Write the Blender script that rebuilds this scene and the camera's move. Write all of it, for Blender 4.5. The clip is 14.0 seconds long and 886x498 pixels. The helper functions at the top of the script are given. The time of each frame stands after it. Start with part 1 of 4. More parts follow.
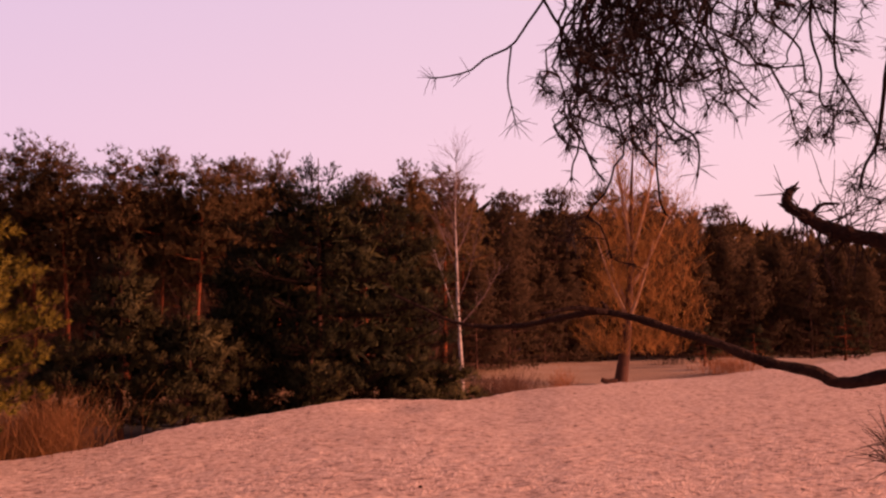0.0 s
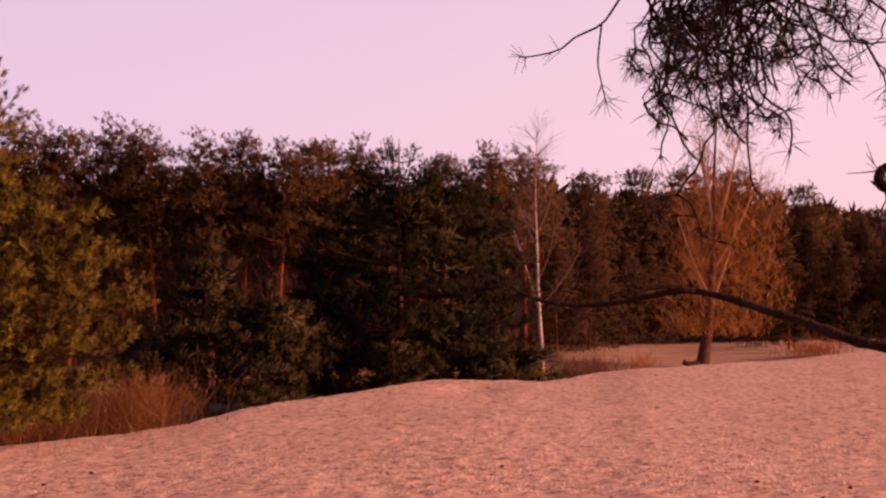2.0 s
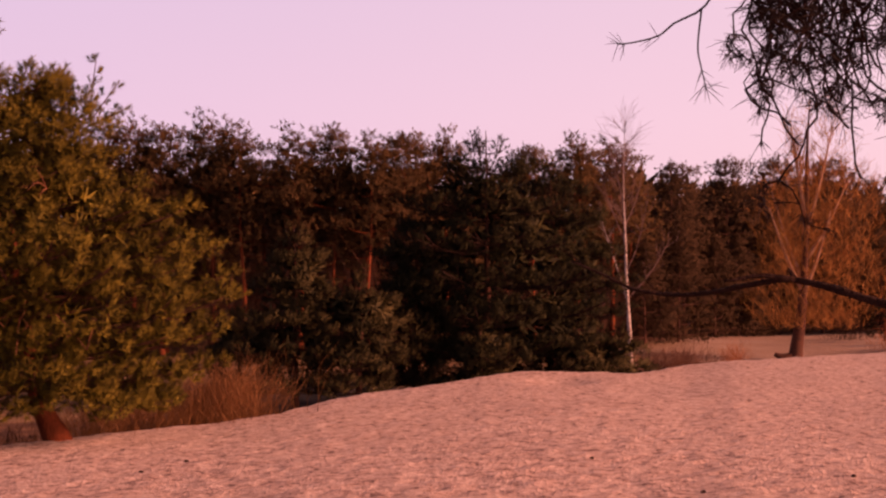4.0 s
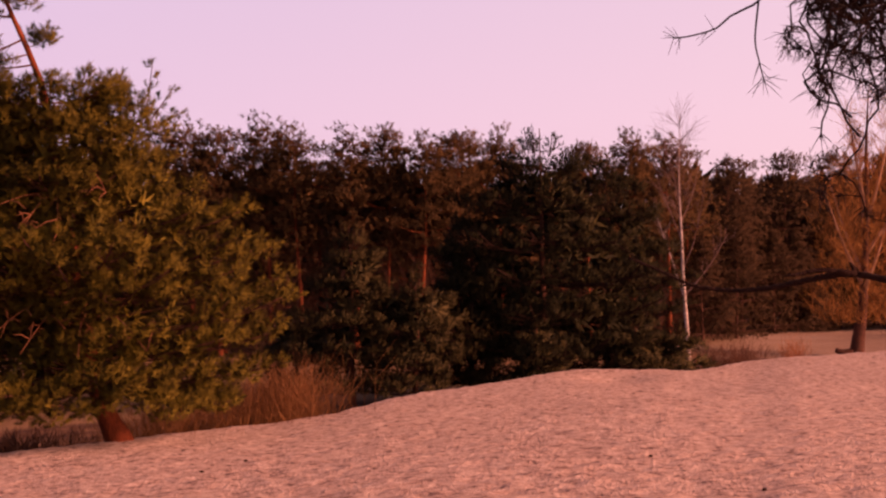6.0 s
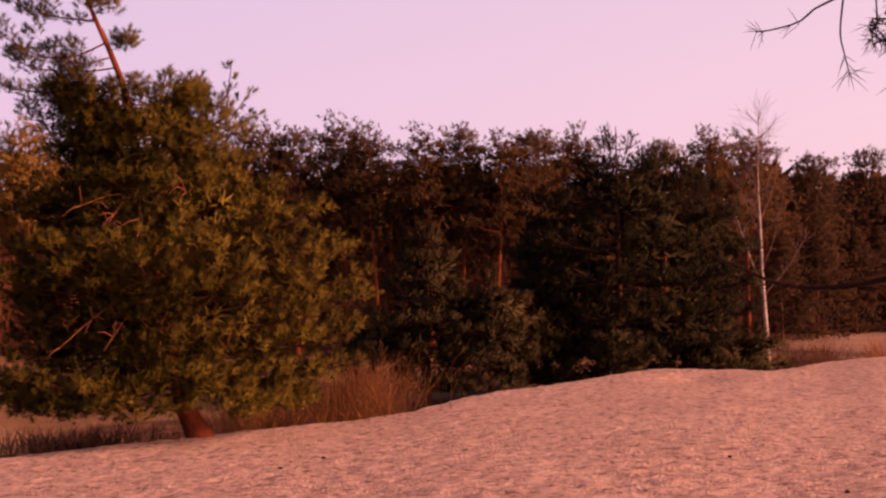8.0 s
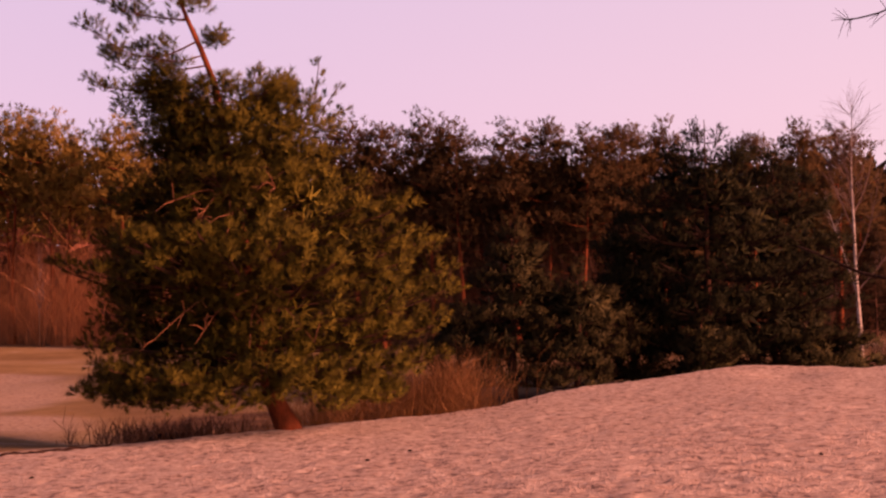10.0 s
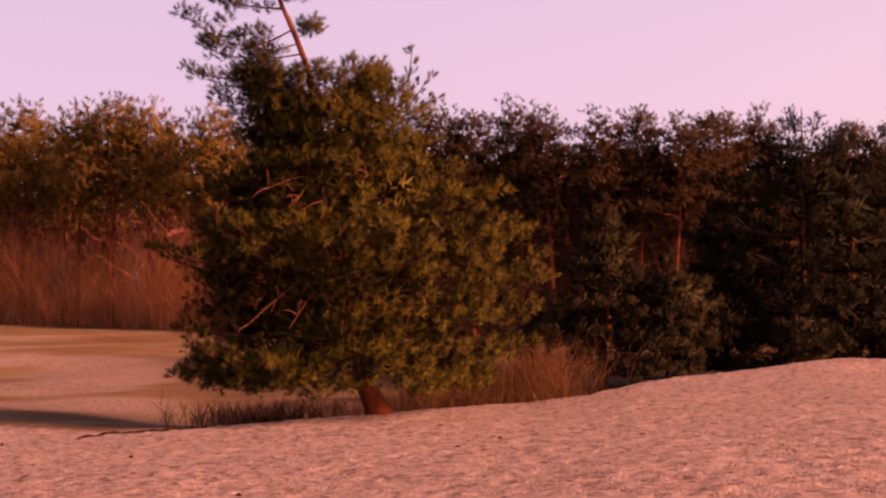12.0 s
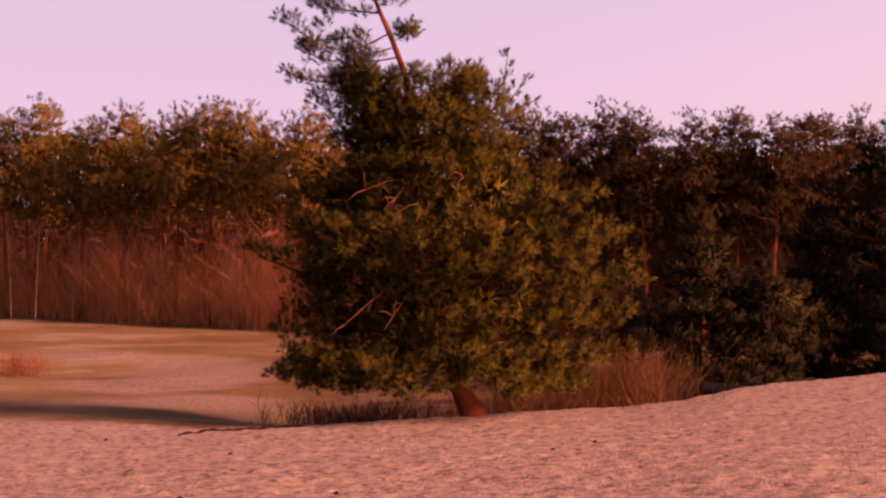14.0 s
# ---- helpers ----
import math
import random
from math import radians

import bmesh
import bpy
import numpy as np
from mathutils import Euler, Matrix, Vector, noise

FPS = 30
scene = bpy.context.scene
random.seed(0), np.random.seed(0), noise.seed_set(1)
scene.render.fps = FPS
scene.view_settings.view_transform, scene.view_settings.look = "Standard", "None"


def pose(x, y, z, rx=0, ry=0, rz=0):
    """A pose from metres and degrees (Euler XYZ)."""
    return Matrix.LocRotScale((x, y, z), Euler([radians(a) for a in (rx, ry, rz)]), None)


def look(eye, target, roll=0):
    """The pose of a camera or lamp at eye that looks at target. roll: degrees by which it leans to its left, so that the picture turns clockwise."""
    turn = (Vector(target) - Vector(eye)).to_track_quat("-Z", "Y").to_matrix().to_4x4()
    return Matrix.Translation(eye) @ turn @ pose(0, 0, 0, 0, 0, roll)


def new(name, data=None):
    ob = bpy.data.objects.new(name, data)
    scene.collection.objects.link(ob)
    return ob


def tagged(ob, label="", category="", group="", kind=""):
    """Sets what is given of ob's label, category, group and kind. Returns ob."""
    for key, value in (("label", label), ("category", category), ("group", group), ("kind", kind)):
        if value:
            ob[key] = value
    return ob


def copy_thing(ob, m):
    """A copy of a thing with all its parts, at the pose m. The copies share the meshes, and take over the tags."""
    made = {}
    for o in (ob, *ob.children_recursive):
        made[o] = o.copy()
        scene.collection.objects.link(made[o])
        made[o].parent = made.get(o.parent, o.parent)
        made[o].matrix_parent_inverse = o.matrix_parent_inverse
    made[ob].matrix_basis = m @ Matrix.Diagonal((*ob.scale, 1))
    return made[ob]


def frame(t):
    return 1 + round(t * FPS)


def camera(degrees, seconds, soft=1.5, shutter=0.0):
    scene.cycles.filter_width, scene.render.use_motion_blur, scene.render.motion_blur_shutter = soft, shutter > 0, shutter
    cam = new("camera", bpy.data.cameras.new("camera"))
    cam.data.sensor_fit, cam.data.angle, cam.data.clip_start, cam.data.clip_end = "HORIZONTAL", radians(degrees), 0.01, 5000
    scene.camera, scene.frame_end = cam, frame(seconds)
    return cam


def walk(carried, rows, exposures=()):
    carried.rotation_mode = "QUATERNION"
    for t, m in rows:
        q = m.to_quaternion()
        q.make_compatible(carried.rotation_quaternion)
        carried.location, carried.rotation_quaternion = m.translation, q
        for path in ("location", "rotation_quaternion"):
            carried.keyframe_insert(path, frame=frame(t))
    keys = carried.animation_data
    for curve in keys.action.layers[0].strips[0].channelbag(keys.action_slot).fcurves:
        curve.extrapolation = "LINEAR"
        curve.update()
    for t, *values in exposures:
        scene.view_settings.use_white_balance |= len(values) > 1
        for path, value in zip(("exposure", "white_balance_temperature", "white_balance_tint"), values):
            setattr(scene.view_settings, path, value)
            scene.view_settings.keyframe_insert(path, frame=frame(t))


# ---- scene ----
cam = camera(39.99, 14.0, soft=2.3)
PATH = [
    (0, 0.05, 0.045, 1.619, 93.359, 0.373, -0.099),
    (0.5, 0.045, 0.035, 1.616, 93.243, 0.515, 1.087),
    (1, 0.039, 0.021, 1.613, 92.947, 0.519, 2.123),
    (1.5, 0.034, 0.016, 1.611, 92.587, 0.229, 2.915),
    (2, 0.029, 0.014, 1.61, 92.501, 0.176, 3.633),
    (2.5, 0.026, 0.016, 1.607, 92.406, 0.133, 4.439),
    (3, 0.017, -0.002, 1.602, 92.312, -0.001, 5.706),
    (5.5, 0.003, 0.016, 1.604, 92.004, 0.803, 9.643),
    (6, 0.002, 0.006, 1.602, 92.096, 0.813, 10.294),
    (6.5, 0, 0, 1.6, 92.24, 0.9, 10.87),
    (7, 0.001, 0.004, 1.6, 92.041, 0.943, 11.8),
    (7.5, -0.002, 0.001, 1.598, 92.015, 0.816, 12.982),
    (8, -0.006, -0.004, 1.596, 92.107, 0.757, 13.828),
    (10.5, 0.013, -0.073, 1.578, 91.785, 0.417, 18.685),
    (11, 0.027, -0.112, 1.574, 91.605, 0.186, 19.424),
    (11.5, 0.009, -0.089, 1.574, 91.475, 0.257, 20.695),
    (12, -0.011, -0.077, 1.577, 91.401, 0.045, 22.056),
    (12.5, -0.027, -0.079, 1.576, 91.335, -0.02, 23.255),
    (13, -0.039, -0.083, 1.571, 91.319, -0.32, 24.366),
    (13.5, -0.044, -0.096, 1.571, 91.506, -0.209, 25.262),
    (14, -0.046, -0.124, 1.569, 91.524, -0.399, 26.332),
]
walk(cam, [(t, pose(*p)) for t, *p in PATH], exposures=[(0.0, 1.02, 6500, 38), (14.0, 1.02, 6500, 38)])

# ---- world, sun ----
SUN_BEARING, SUN_HEIGHT = 102.0, 21.0
world = bpy.data.worlds.new("dusk")
scene.world = world
world.use_nodes = True
wn, wl = world.node_tree.nodes, world.node_tree.links
sky = wn.new("ShaderNodeTexSky")
sky.sky_type = "NISHITA"
sky.sun_disc = False
sky.sun_elevation = radians(4)
sky.sun_rotation = radians(SUN_BEARING)
sky.dust_density = 2.0
# evening haze: bright and pink low down, fading to a dim blue overhead
way = wn.new("ShaderNodeTexCoord")
axes = wn.new("ShaderNodeSeparateXYZ")
wl.new(way.outputs["Generated"], axes.inputs["Vector"])
glow = wn.new("ShaderNodeValToRGB")
for k, (p, c) in enumerate([(0.0, (0.95, 0.70, 0.74)), (0.14, (0.90, 0.705, 0.80)), (0.28, (0.80, 0.675, 0.81)), (0.45, (0.34, 0.28, 0.36)), (0.65, (0.12, 0.10, 0.15)), (1.0, (0.06, 0.055, 0.09))]):
    e = glow.color_ramp.elements[k] if k < 2 else glow.color_ramp.elements.new(p)
    e.position, e.color = p, (*c, 1)
wl.new(axes.outputs["Z"], glow.inputs["Fac"])
haze = wn.new("ShaderNodeMix")
haze.data_type = "RGBA"
haze.inputs["Factor"].default_value = 0.90
lift = wn.new("ShaderNodeMix")
lift.data_type, lift.blend_type = "RGBA", "MULTIPLY"
lift.inputs["Factor"].default_value = 1.0
lift.inputs["B"].default_value = (9.0, 9.0, 9.0, 1)
# warmer towards the low sun
facing = wn.new("ShaderNodeVectorMath")
facing.operation = "DOT_PRODUCT"
facing.inputs[1].default_value = (math.sin(radians(SUN_BEARING)), math.cos(radians(SUN_BEARING)), 0.0)
wl.new(way.outputs["Generated"], facing.inputs[0])
near_sun = wn.new("ShaderNodeMapRange")
near_sun.inputs["From Min"].default_value, near_sun.inputs["From Max"].default_value = -0.70, 0.50
wl.new(facing.outputs["Value"], near_sun.inputs["Value"])
warm = wn.new("ShaderNodeMix")
warm.data_type, warm.blend_type = "RGBA", "MULTIPLY"
warm.inputs["B"].default_value = (1.30, 1.20, 0.95, 1)
wl.new(near_sun.outputs["Result"], warm.inputs["Factor"])
wl.new(glow.outputs["Color"], warm.inputs["A"])
wl.new(warm.outputs["Result"], lift.inputs["A"])
wl.new(sky.outputs["Color"], haze.inputs["A"])
wl.new(lift.outputs["Result"], haze.inputs["B"])
wl.new(haze.outputs["Result"], wn["Background"].inputs["Color"])
wn["Background"].inputs["Strength"].default_value = 0.0505
sun = new("sun", bpy.data.lights.new("sun", "SUN"))
sun.data.energy = 5.0
sun.data.angle = radians(17)
sun.data.color = (1.0, 0.47, 0.265)
_b, _e = radians(SUN_BEARING), radians(SUN_HEIGHT)
sun.matrix_world = look((math.sin(_b) * math.cos(_e) * 60, math.cos(_b) * math.cos(_e) * 60, math.sin(_e) * 60), (0, 0, 0))


# ---- materials ----
def material(name, dark, light, scale=4.0, rough=0.8, bump=0.0, bump_scale=60.0, island=0.0, detail=6.0, stretch=(1, 1, 1), specular=0.3, puff=False, thinness=0.2):
    """Two colours mixed by noise at two scales, with relief; island: how far single pieces differ in value."""
    m = bpy.data.materials.new(name)
    m.use_nodes = True
    n, l = m.node_tree.nodes, m.node_tree.links
    bsdf = n["Principled BSDF"]
    bsdf.inputs["Roughness"].default_value = rough
    bsdf.inputs["Specular IOR Level"].default_value = specular
    co = n.new("ShaderNodeTexCoord")
    mp = n.new("ShaderNodeMapping")
    mp.inputs["Scale"].default_value = stretch
    l.new(co.outputs["Object"], mp.inputs["Vector"])
    a = n.new("ShaderNodeTexNoise")
    a.inputs["Scale"].default_value = scale
    a.inputs["Detail"].default_value = detail
    b = n.new("ShaderNodeTexNoise")
    b.inputs["Scale"].default_value = scale * 9
    b.inputs["Detail"].default_value = 3
    l.new(mp.outputs["Vector"], a.inputs["Vector"])
    l.new(mp.outputs["Vector"], b.inputs["Vector"])
    mix = n.new("ShaderNodeMath")
    mix.operation = "MULTIPLY_ADD"
    mix.inputs[1].default_value = 0.4
    l.new(b.outputs["Fac"], mix.inputs[0])
    half = n.new("ShaderNodeMath")
    half.operation = "MULTIPLY"
    half.inputs[1].default_value = 0.6
    l.new(a.outputs["Fac"], half.inputs[0])
    l.new(half.outputs[0], mix.inputs[2])
    ramp = n.new("ShaderNodeValToRGB")
    ramp.color_ramp.elements[0].position, ramp.color_ramp.elements[1].position = 0.34, 0.66
    ramp.color_ramp.elements[0].color = (*dark, 1)
    ramp.color_ramp.elements[1].color = (*light, 1)
    l.new(mix.outputs[0], ramp.inputs["Fac"])
    colour = ramp.outputs["Color"]
    if island:
        geo = n.new("ShaderNodeNewGeometry")
        mr = n.new("ShaderNodeMapRange")
        mr.inputs["To Min"].default_value = 1 - island
        mr.inputs["To Max"].default_value = 1 + island
        l.new(geo.outputs["Random Per Island"], mr.inputs["Value"])
        hsv = n.new("ShaderNodeHueSaturation")
        l.new(mr.outputs["Result"], hsv.inputs["Value"])
        l.new(colour, hsv.inputs["Color"])
        colour = hsv.outputs["Color"]
    l.new(colour, bsdf.inputs["Base Color"])
    if puff:
        at = n.new("ShaderNodeAttribute")
        at.attribute_name = "puff"
        turn = n.new("ShaderNodeVectorTransform")
        turn.vector_type, turn.convert_from, turn.convert_to = "NORMAL", "OBJECT", "WORLD"
        l.new(at.outputs["Vector"], turn.inputs["Vector"])
        l.new(turn.outputs["Vector"], bsdf.inputs["Normal"])
        # needles let some light through
        thin = n.new("ShaderNodeBsdfTranslucent")
        l.new(colour, thin.inputs["Color"])
        both = n.new("ShaderNodeMixShader")
        both.inputs["Fac"].default_value = thinness
        l.new(bsdf.outputs["BSDF"], both.inputs[1])
        l.new(thin.outputs["BSDF"], both.inputs[2])
        l.new(both.outputs["Shader"], n["Material Output"].inputs["Surface"])
    if bump:
        c = n.new("ShaderNodeTexNoise")
        c.inputs["Scale"].default_value = bump_scale
        c.inputs["Detail"].default_value = 4
        l.new(mp.outputs["Vector"], c.inputs["Vector"])
        bp = n.new("ShaderNodeBump")
        bp.inputs["Strength"].default_value = bump
        bp.inputs["Distance"].default_value = 0.02
        l.new(c.outputs["Fac"], bp.inputs["Height"])
        l.new(bp.outputs["Normal"], bsdf.inputs["Normal"])
    return m


NEEDLES = material("pine_needles", (0.036, 0.030, 0.005), (0.190, 0.140, 0.016), 1.3, 0.7, island=0.08, specular=0.06, puff=True, thinness=0.04)
# hollow pines: shade put into the needle colour, one deep, one half
NEEDLES_SHADED = material("shaded_needles", (0.009, 0.009, 0.005), (0.050, 0.043, 0.017), 0.9, 0.7, island=0.06, specular=0.05, puff=True, thinness=0.04)
NEEDLES_HALF_SHADED = material("half_shaded_needles", (0.022, 0.019, 0.009), (0.100, 0.078, 0.030), 0.9, 0.7, island=0.06, specular=0.05, puff=True, thinness=0.06)
# forest needles in copies: sunlit for the left, shade and haze mixed in rightward
NEEDLES_FAR_LIT = material("sunlit_wood_needles", (0.150, 0.100, 0.025), (0.42, 0.265, 0.058), 0.30, 0.7, island=0.05, specular=0.04, puff=True, thinness=0.45)
NEEDLES_FAR_SHADED = material("shaded_wood_needles", (0.055, 0.036, 0.018), (0.165, 0.094, 0.038), 0.30, 0.7, island=0.05, specular=0.04, puff=True, thinness=0.45)
NEEDLES_HAZY_SHADED = material("hazy_shade_needles", (0.038, 0.025, 0.016), (0.115, 0.068, 0.036), 0.30, 0.7, island=0.05, specular=0.04, puff=True, thinness=0.4)
# backlit shoots: their dark silhouette is put into the needle colour
NEEDLES_BACKLIT = material("backlit_needles", (0.014, 0.008, 0.006), (0.036, 0.019, 0.011), 5.0, 0.6, island=0.3, specular=0.1)
BARK_RED = material("pine_bark", (0.060, 0.016, 0.006), (0.175, 0.044, 0.016), 5.0, 0.9, 0.8, 25.0, stretch=(1, 1, 0.35), specular=0.08)
BARK_LIMB = material("limb_bark", (0.030, 0.011, 0.006), (0.095, 0.032, 0.016), 6.0, 0.9, 0.6, 30.0)
# near-black: silhouette of the overhanging limbs put into the colour; also dark dead wood
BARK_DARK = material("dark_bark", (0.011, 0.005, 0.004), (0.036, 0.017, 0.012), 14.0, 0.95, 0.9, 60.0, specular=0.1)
BARK_GREY = material("grey_bark", (0.045, 0.022, 0.014), (0.15, 0.075, 0.042), 6.0, 0.9, 0.8, 30.0, stretch=(1, 1, 0.3))
BARK_PALE = material("pale_bark", (0.20, 0.10, 0.055), (0.42, 0.24, 0.14), 4.0, 0.85, 0.5, 30.0)
# limb bark lightened to the orange it has in low sun
BARK_LIT = material("sunlit_dead_wood", (0.11, 0.04, 0.016), (0.24, 0.09, 0.035), 5.0, 0.9, 0.5, 30.0)
BARK_BIRCH = material("birch_bark", (0.13, 0.085, 0.072), (0.44, 0.36, 0.325), 3.0, 0.7, 0.3, 30.0, stretch=(1, 1, 2.5))
TWIG_ORANGE = material("ochre_twigs", (0.17, 0.070, 0.015), (0.42, 0.180, 0.036), 1.2, 0.85, island=0.4)
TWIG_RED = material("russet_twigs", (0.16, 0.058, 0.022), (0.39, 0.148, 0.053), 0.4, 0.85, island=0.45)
# russet twigs darkened for shade under the pines; the darker shrubs share it
TWIG_DARK_SHADED = material("dark_shaded_twigs", (0.06, 0.024, 0.013), (0.15, 0.062, 0.032), 0.4, 0.85, island=0.4)
TWIG_DEPTH = material("forest_depth", (0.13, 0.048, 0.034), (0.27, 0.105, 0.072), 0.3, 0.9, island=0.3, specular=0.05)
TWIG_GREY = material("birch_twigs", (0.09, 0.05, 0.045), (0.19, 0.115, 0.10), 2.0, 0.85, island=0.3)
DRY_GRASS = material("dry_grass", (0.095, 0.038, 0.012), (0.235, 0.105, 0.032), 1.5, 0.9, island=0.45)


# ---- mesh helpers ----
class Build:
    """Collects triangles and quads for one mesh."""

    def __init__(self):
        self.v, self.f, self.count, self.puff = [], [], 0, []

    def add(self, v, f):
        self.v.append(v)
        self.f.append(f + self.count)
        self.count += len(v)

    def tube(self, pts, radii, sides=6, closed=True):
        """A tapered, closed tube along points."""
        pts = np.asarray(pts, float)
        radii = np.asarray(radii, float)
        n = len(pts)
        d = np.gradient(pts, axis=0)
        d /= np.linalg.norm(d, axis=1)[:, None] + 1e-9
        up = np.array((0.0, 0, 1)) if abs(d[:, 2]).mean() < 0.8 else np.array((1.0, 0, 0))
        a = np.cross(d, up)
        a /= np.linalg.norm(a, axis=1)[:, None] + 1e-9
        b = np.cross(d, a)
        ang = np.linspace(0, 2 * np.pi, sides, endpoint=False)
        ring = a[:, None] * np.cos(ang)[None, :, None] + b[:, None] * np.sin(ang)[None, :, None]
        v = (pts[:, None] + ring * radii[:, None, None]).reshape(-1, 3)
        i, j = np.meshgrid(np.arange(n - 1), np.arange(sides), indexing="ij")
        k = (j + 1) % sides
        q = np.stack((i * sides + j, i * sides + k, (i + 1) * sides + k, (i + 1) * sides + j), -1).reshape(-1, 4)
        tri = np.concatenate((q[:, (0, 1, 2)], q[:, (0, 2, 3)]))
        if not closed:
            self.add(v, tri)
            return
        v = np.concatenate((v, pts[:1], pts[-1:]))
        j = np.arange(sides)
        k = (j + 1) % sides
        caps = np.concatenate((np.stack((np.full(sides, n * sides), k, j), -1),
                               np.stack((np.full(sides, n * sides + 1), (n - 1) * sides + j, (n - 1) * sides + k), -1)))
        self.add(v, np.concatenate((tri, caps)))

    def tufts(self, pos, axis, size, templates, out=None, mass=0.72, single=0.60):
        """Needle tufts at pos, pointing along axis; out: which way the mass of needles round each one faces."""
        pos, axis, size = np.asarray(pos), np.asarray(axis), np.asarray(size)
        axis = axis / (np.linalg.norm(axis, axis=1)[:, None] + 1e-9)
        ref = np.random.normal(size=axis.shape)
        a = np.cross(axis, ref)
        a /= np.linalg.norm(a, axis=1)[:, None] + 1e-9
        b = np.cross(axis, a)
        m = np.stack((a, b, axis), 1) * size[:, None, None]
        which = np.random.randint(len(templates), size=len(pos))
        for w, (tv, tf) in enumerate(templates):
            s = which == w
            if not s.any():
                continue
            v = np.einsum("vi,nij->nvj", tv, m[s]) + pos[s][:, None]
            f = tf[None] + (np.arange(s.sum()) * len(tv))[:, None, None]
            own = v - pos[s][:, None]
            own = own / (np.linalg.norm(own, axis=2)[..., None] + 1e-6)
            face = (axis if out is None else np.asarray(out))[s][:, None] * mass + own * single
            self.puff.append((face / (np.linalg.norm(face, axis=2)[..., None] + 1e-6)).reshape(-1, 3))
            self.add(v.reshape(-1, 3), f.reshape(-1, 3))

    def mesh(self, name, smooth=False):
        v = np.concatenate(self.v).astype(np.float32)
        f = np.concatenate(self.f).astype(np.int32)
        me = bpy.data.meshes.new(name)
        me.vertices.add(len(v))
        me.vertices.foreach_set("co", v.ravel())
        me.loops.add(f.size)
        me.loops.foreach_set("vertex_index", f.ravel())
        me.polygons.add(len(f))
        me.polygons.foreach_set("loop_start", np.arange(0, f.size, 3, dtype=np.int32))
        me.update(calc_edges=True)
        me.polygons.foreach_set("use_smooth", np.full(len(f), smooth))
        if self.puff:
            me.attributes.new("puff", "FLOAT_VECTOR", "POINT").data.foreach_set("vector", np.concatenate(self.puff).astype(np.float32).ravel())
        return me


def tuft_template(needles, spread=(30, 65), length=0.5, width=0.03, shoot=0.6):
    """One shoot of unit size along +z: thin triangular needles round it."""
    v, f = [], []
    for i in range(needles):
        s = random.random() ** 0.8 * shoot
        az = i * 2.399 + random.uniform(-0.3, 0.3)
        op = radians(random.uniform(*spread)) * (1.15 - 0.75 * s / shoot)
        d = Vector((math.sin(op) * math.cos(az), math.sin(op) * math.sin(az), math.cos(op)))
        w = d.cross(Vector((random.random() - 0.5, random.random() - 0.5, random.random() - 0.5))).normalized() * width / 2
        p = Vector((0, 0, s))
        k = length * random.uniform(0.75, 1.1)
        v += [p - w, p + w, p + d * k]
        f.append((3 * i, 3 * i + 1, 3 * i + 2))
    return np.array([tuple(p) for p in v]), np.array(f)


TUFT_FINE = [tuft_template(29, (25, 105), 0.42, 0.043, 0.45) for _ in range(4)]
TUFT_MID = [tuft_template(13, (25, 100), 0.44, 0.068, 0.50) for _ in range(4)]
TUFT_COARSE = [tuft_template(11, (25, 120), 0.48, 0.095, 0.45) for _ in range(4)]
TUFT_LIGHT = [tuft_template(8, (20, 115), 0.50, 0.13, 0.45) for _ in range(4)]
TUFT_DEEP = [tuft_template(9, (20, 110), 0.55, 0.22, 0.4) for _ in range(4)]
TUFT_CORE = [tuft_template(14, (20, 120), 0.50, 0.15, 0.5) for _ in range(4)]


def part(name, build, mat, parent, label="", smooth=False):
    me = build.mesh(name, smooth) if isinstance(build, Build) else build
    me.materials.append(mat)
    ob = new(name, me)
    ob.parent = parent
    if label:
        ob["label"] = label
    return ob


def thing(name, at, label, category, group="", turn=0.0, size=1.0):
    ob = new(name)
    ob.matrix_world = pose(*at, 0, 0, turn) @ Matrix.Diagonal((size, size, size, 1))
    return tagged(ob, label, category, group)


def spot(bearing, metres):
    """A place on the plan from its bearing (degrees, clockwise from +y) and distance."""
    a = radians(bearing)
    return math.sin(a) * metres, math.cos(a) * metres


def unit(v):
    return v / (np.linalg.norm(v) + 1e-9)


def polar(az, el):
    return np.array((math.cos(el) * math.cos(az), math.cos(el) * math.sin(az), math.sin(el)))


# ---- ground ----
CREST_BEARING = [-180, -70, -46, -39.4, -32.2, -25.3, -18, -15.4, -12.9, -9.9, -7.4, -4.3, -0.4, 1.4, 3.6, 5.8, 11, 16, 20, 60, 180]
CREST_RANGE = [15, 15, 15.8, 16.5, 16.8, 17.8, 19.4, 20.2, 22.2, 23.6, 24.8, 27, 26.8, 26.7, 29.8, 29.8, 33.4, 37, 40, 40, 15]
CREST_HEIGHT = [-0.5, -0.5, -0.5, -0.5, -0.45, -0.4, -0.4, -0.35, -0.3, -0.25, -0.2, -0.15, -0.1, -0.1, -0.1, 0, 0, 0.1, 0.15, 0.15, -0.5]
WOOD_BEARING = [-180, -54, -46, -40, -34, -28, -20, -10, 0, 4.5, 16, 25, 60, 180]
WOOD_RANGE = [80, 100, 92, 77, 67, 62, 58, 55, 62, 84, 94, 97, 100, 80]
LOW = -1.2


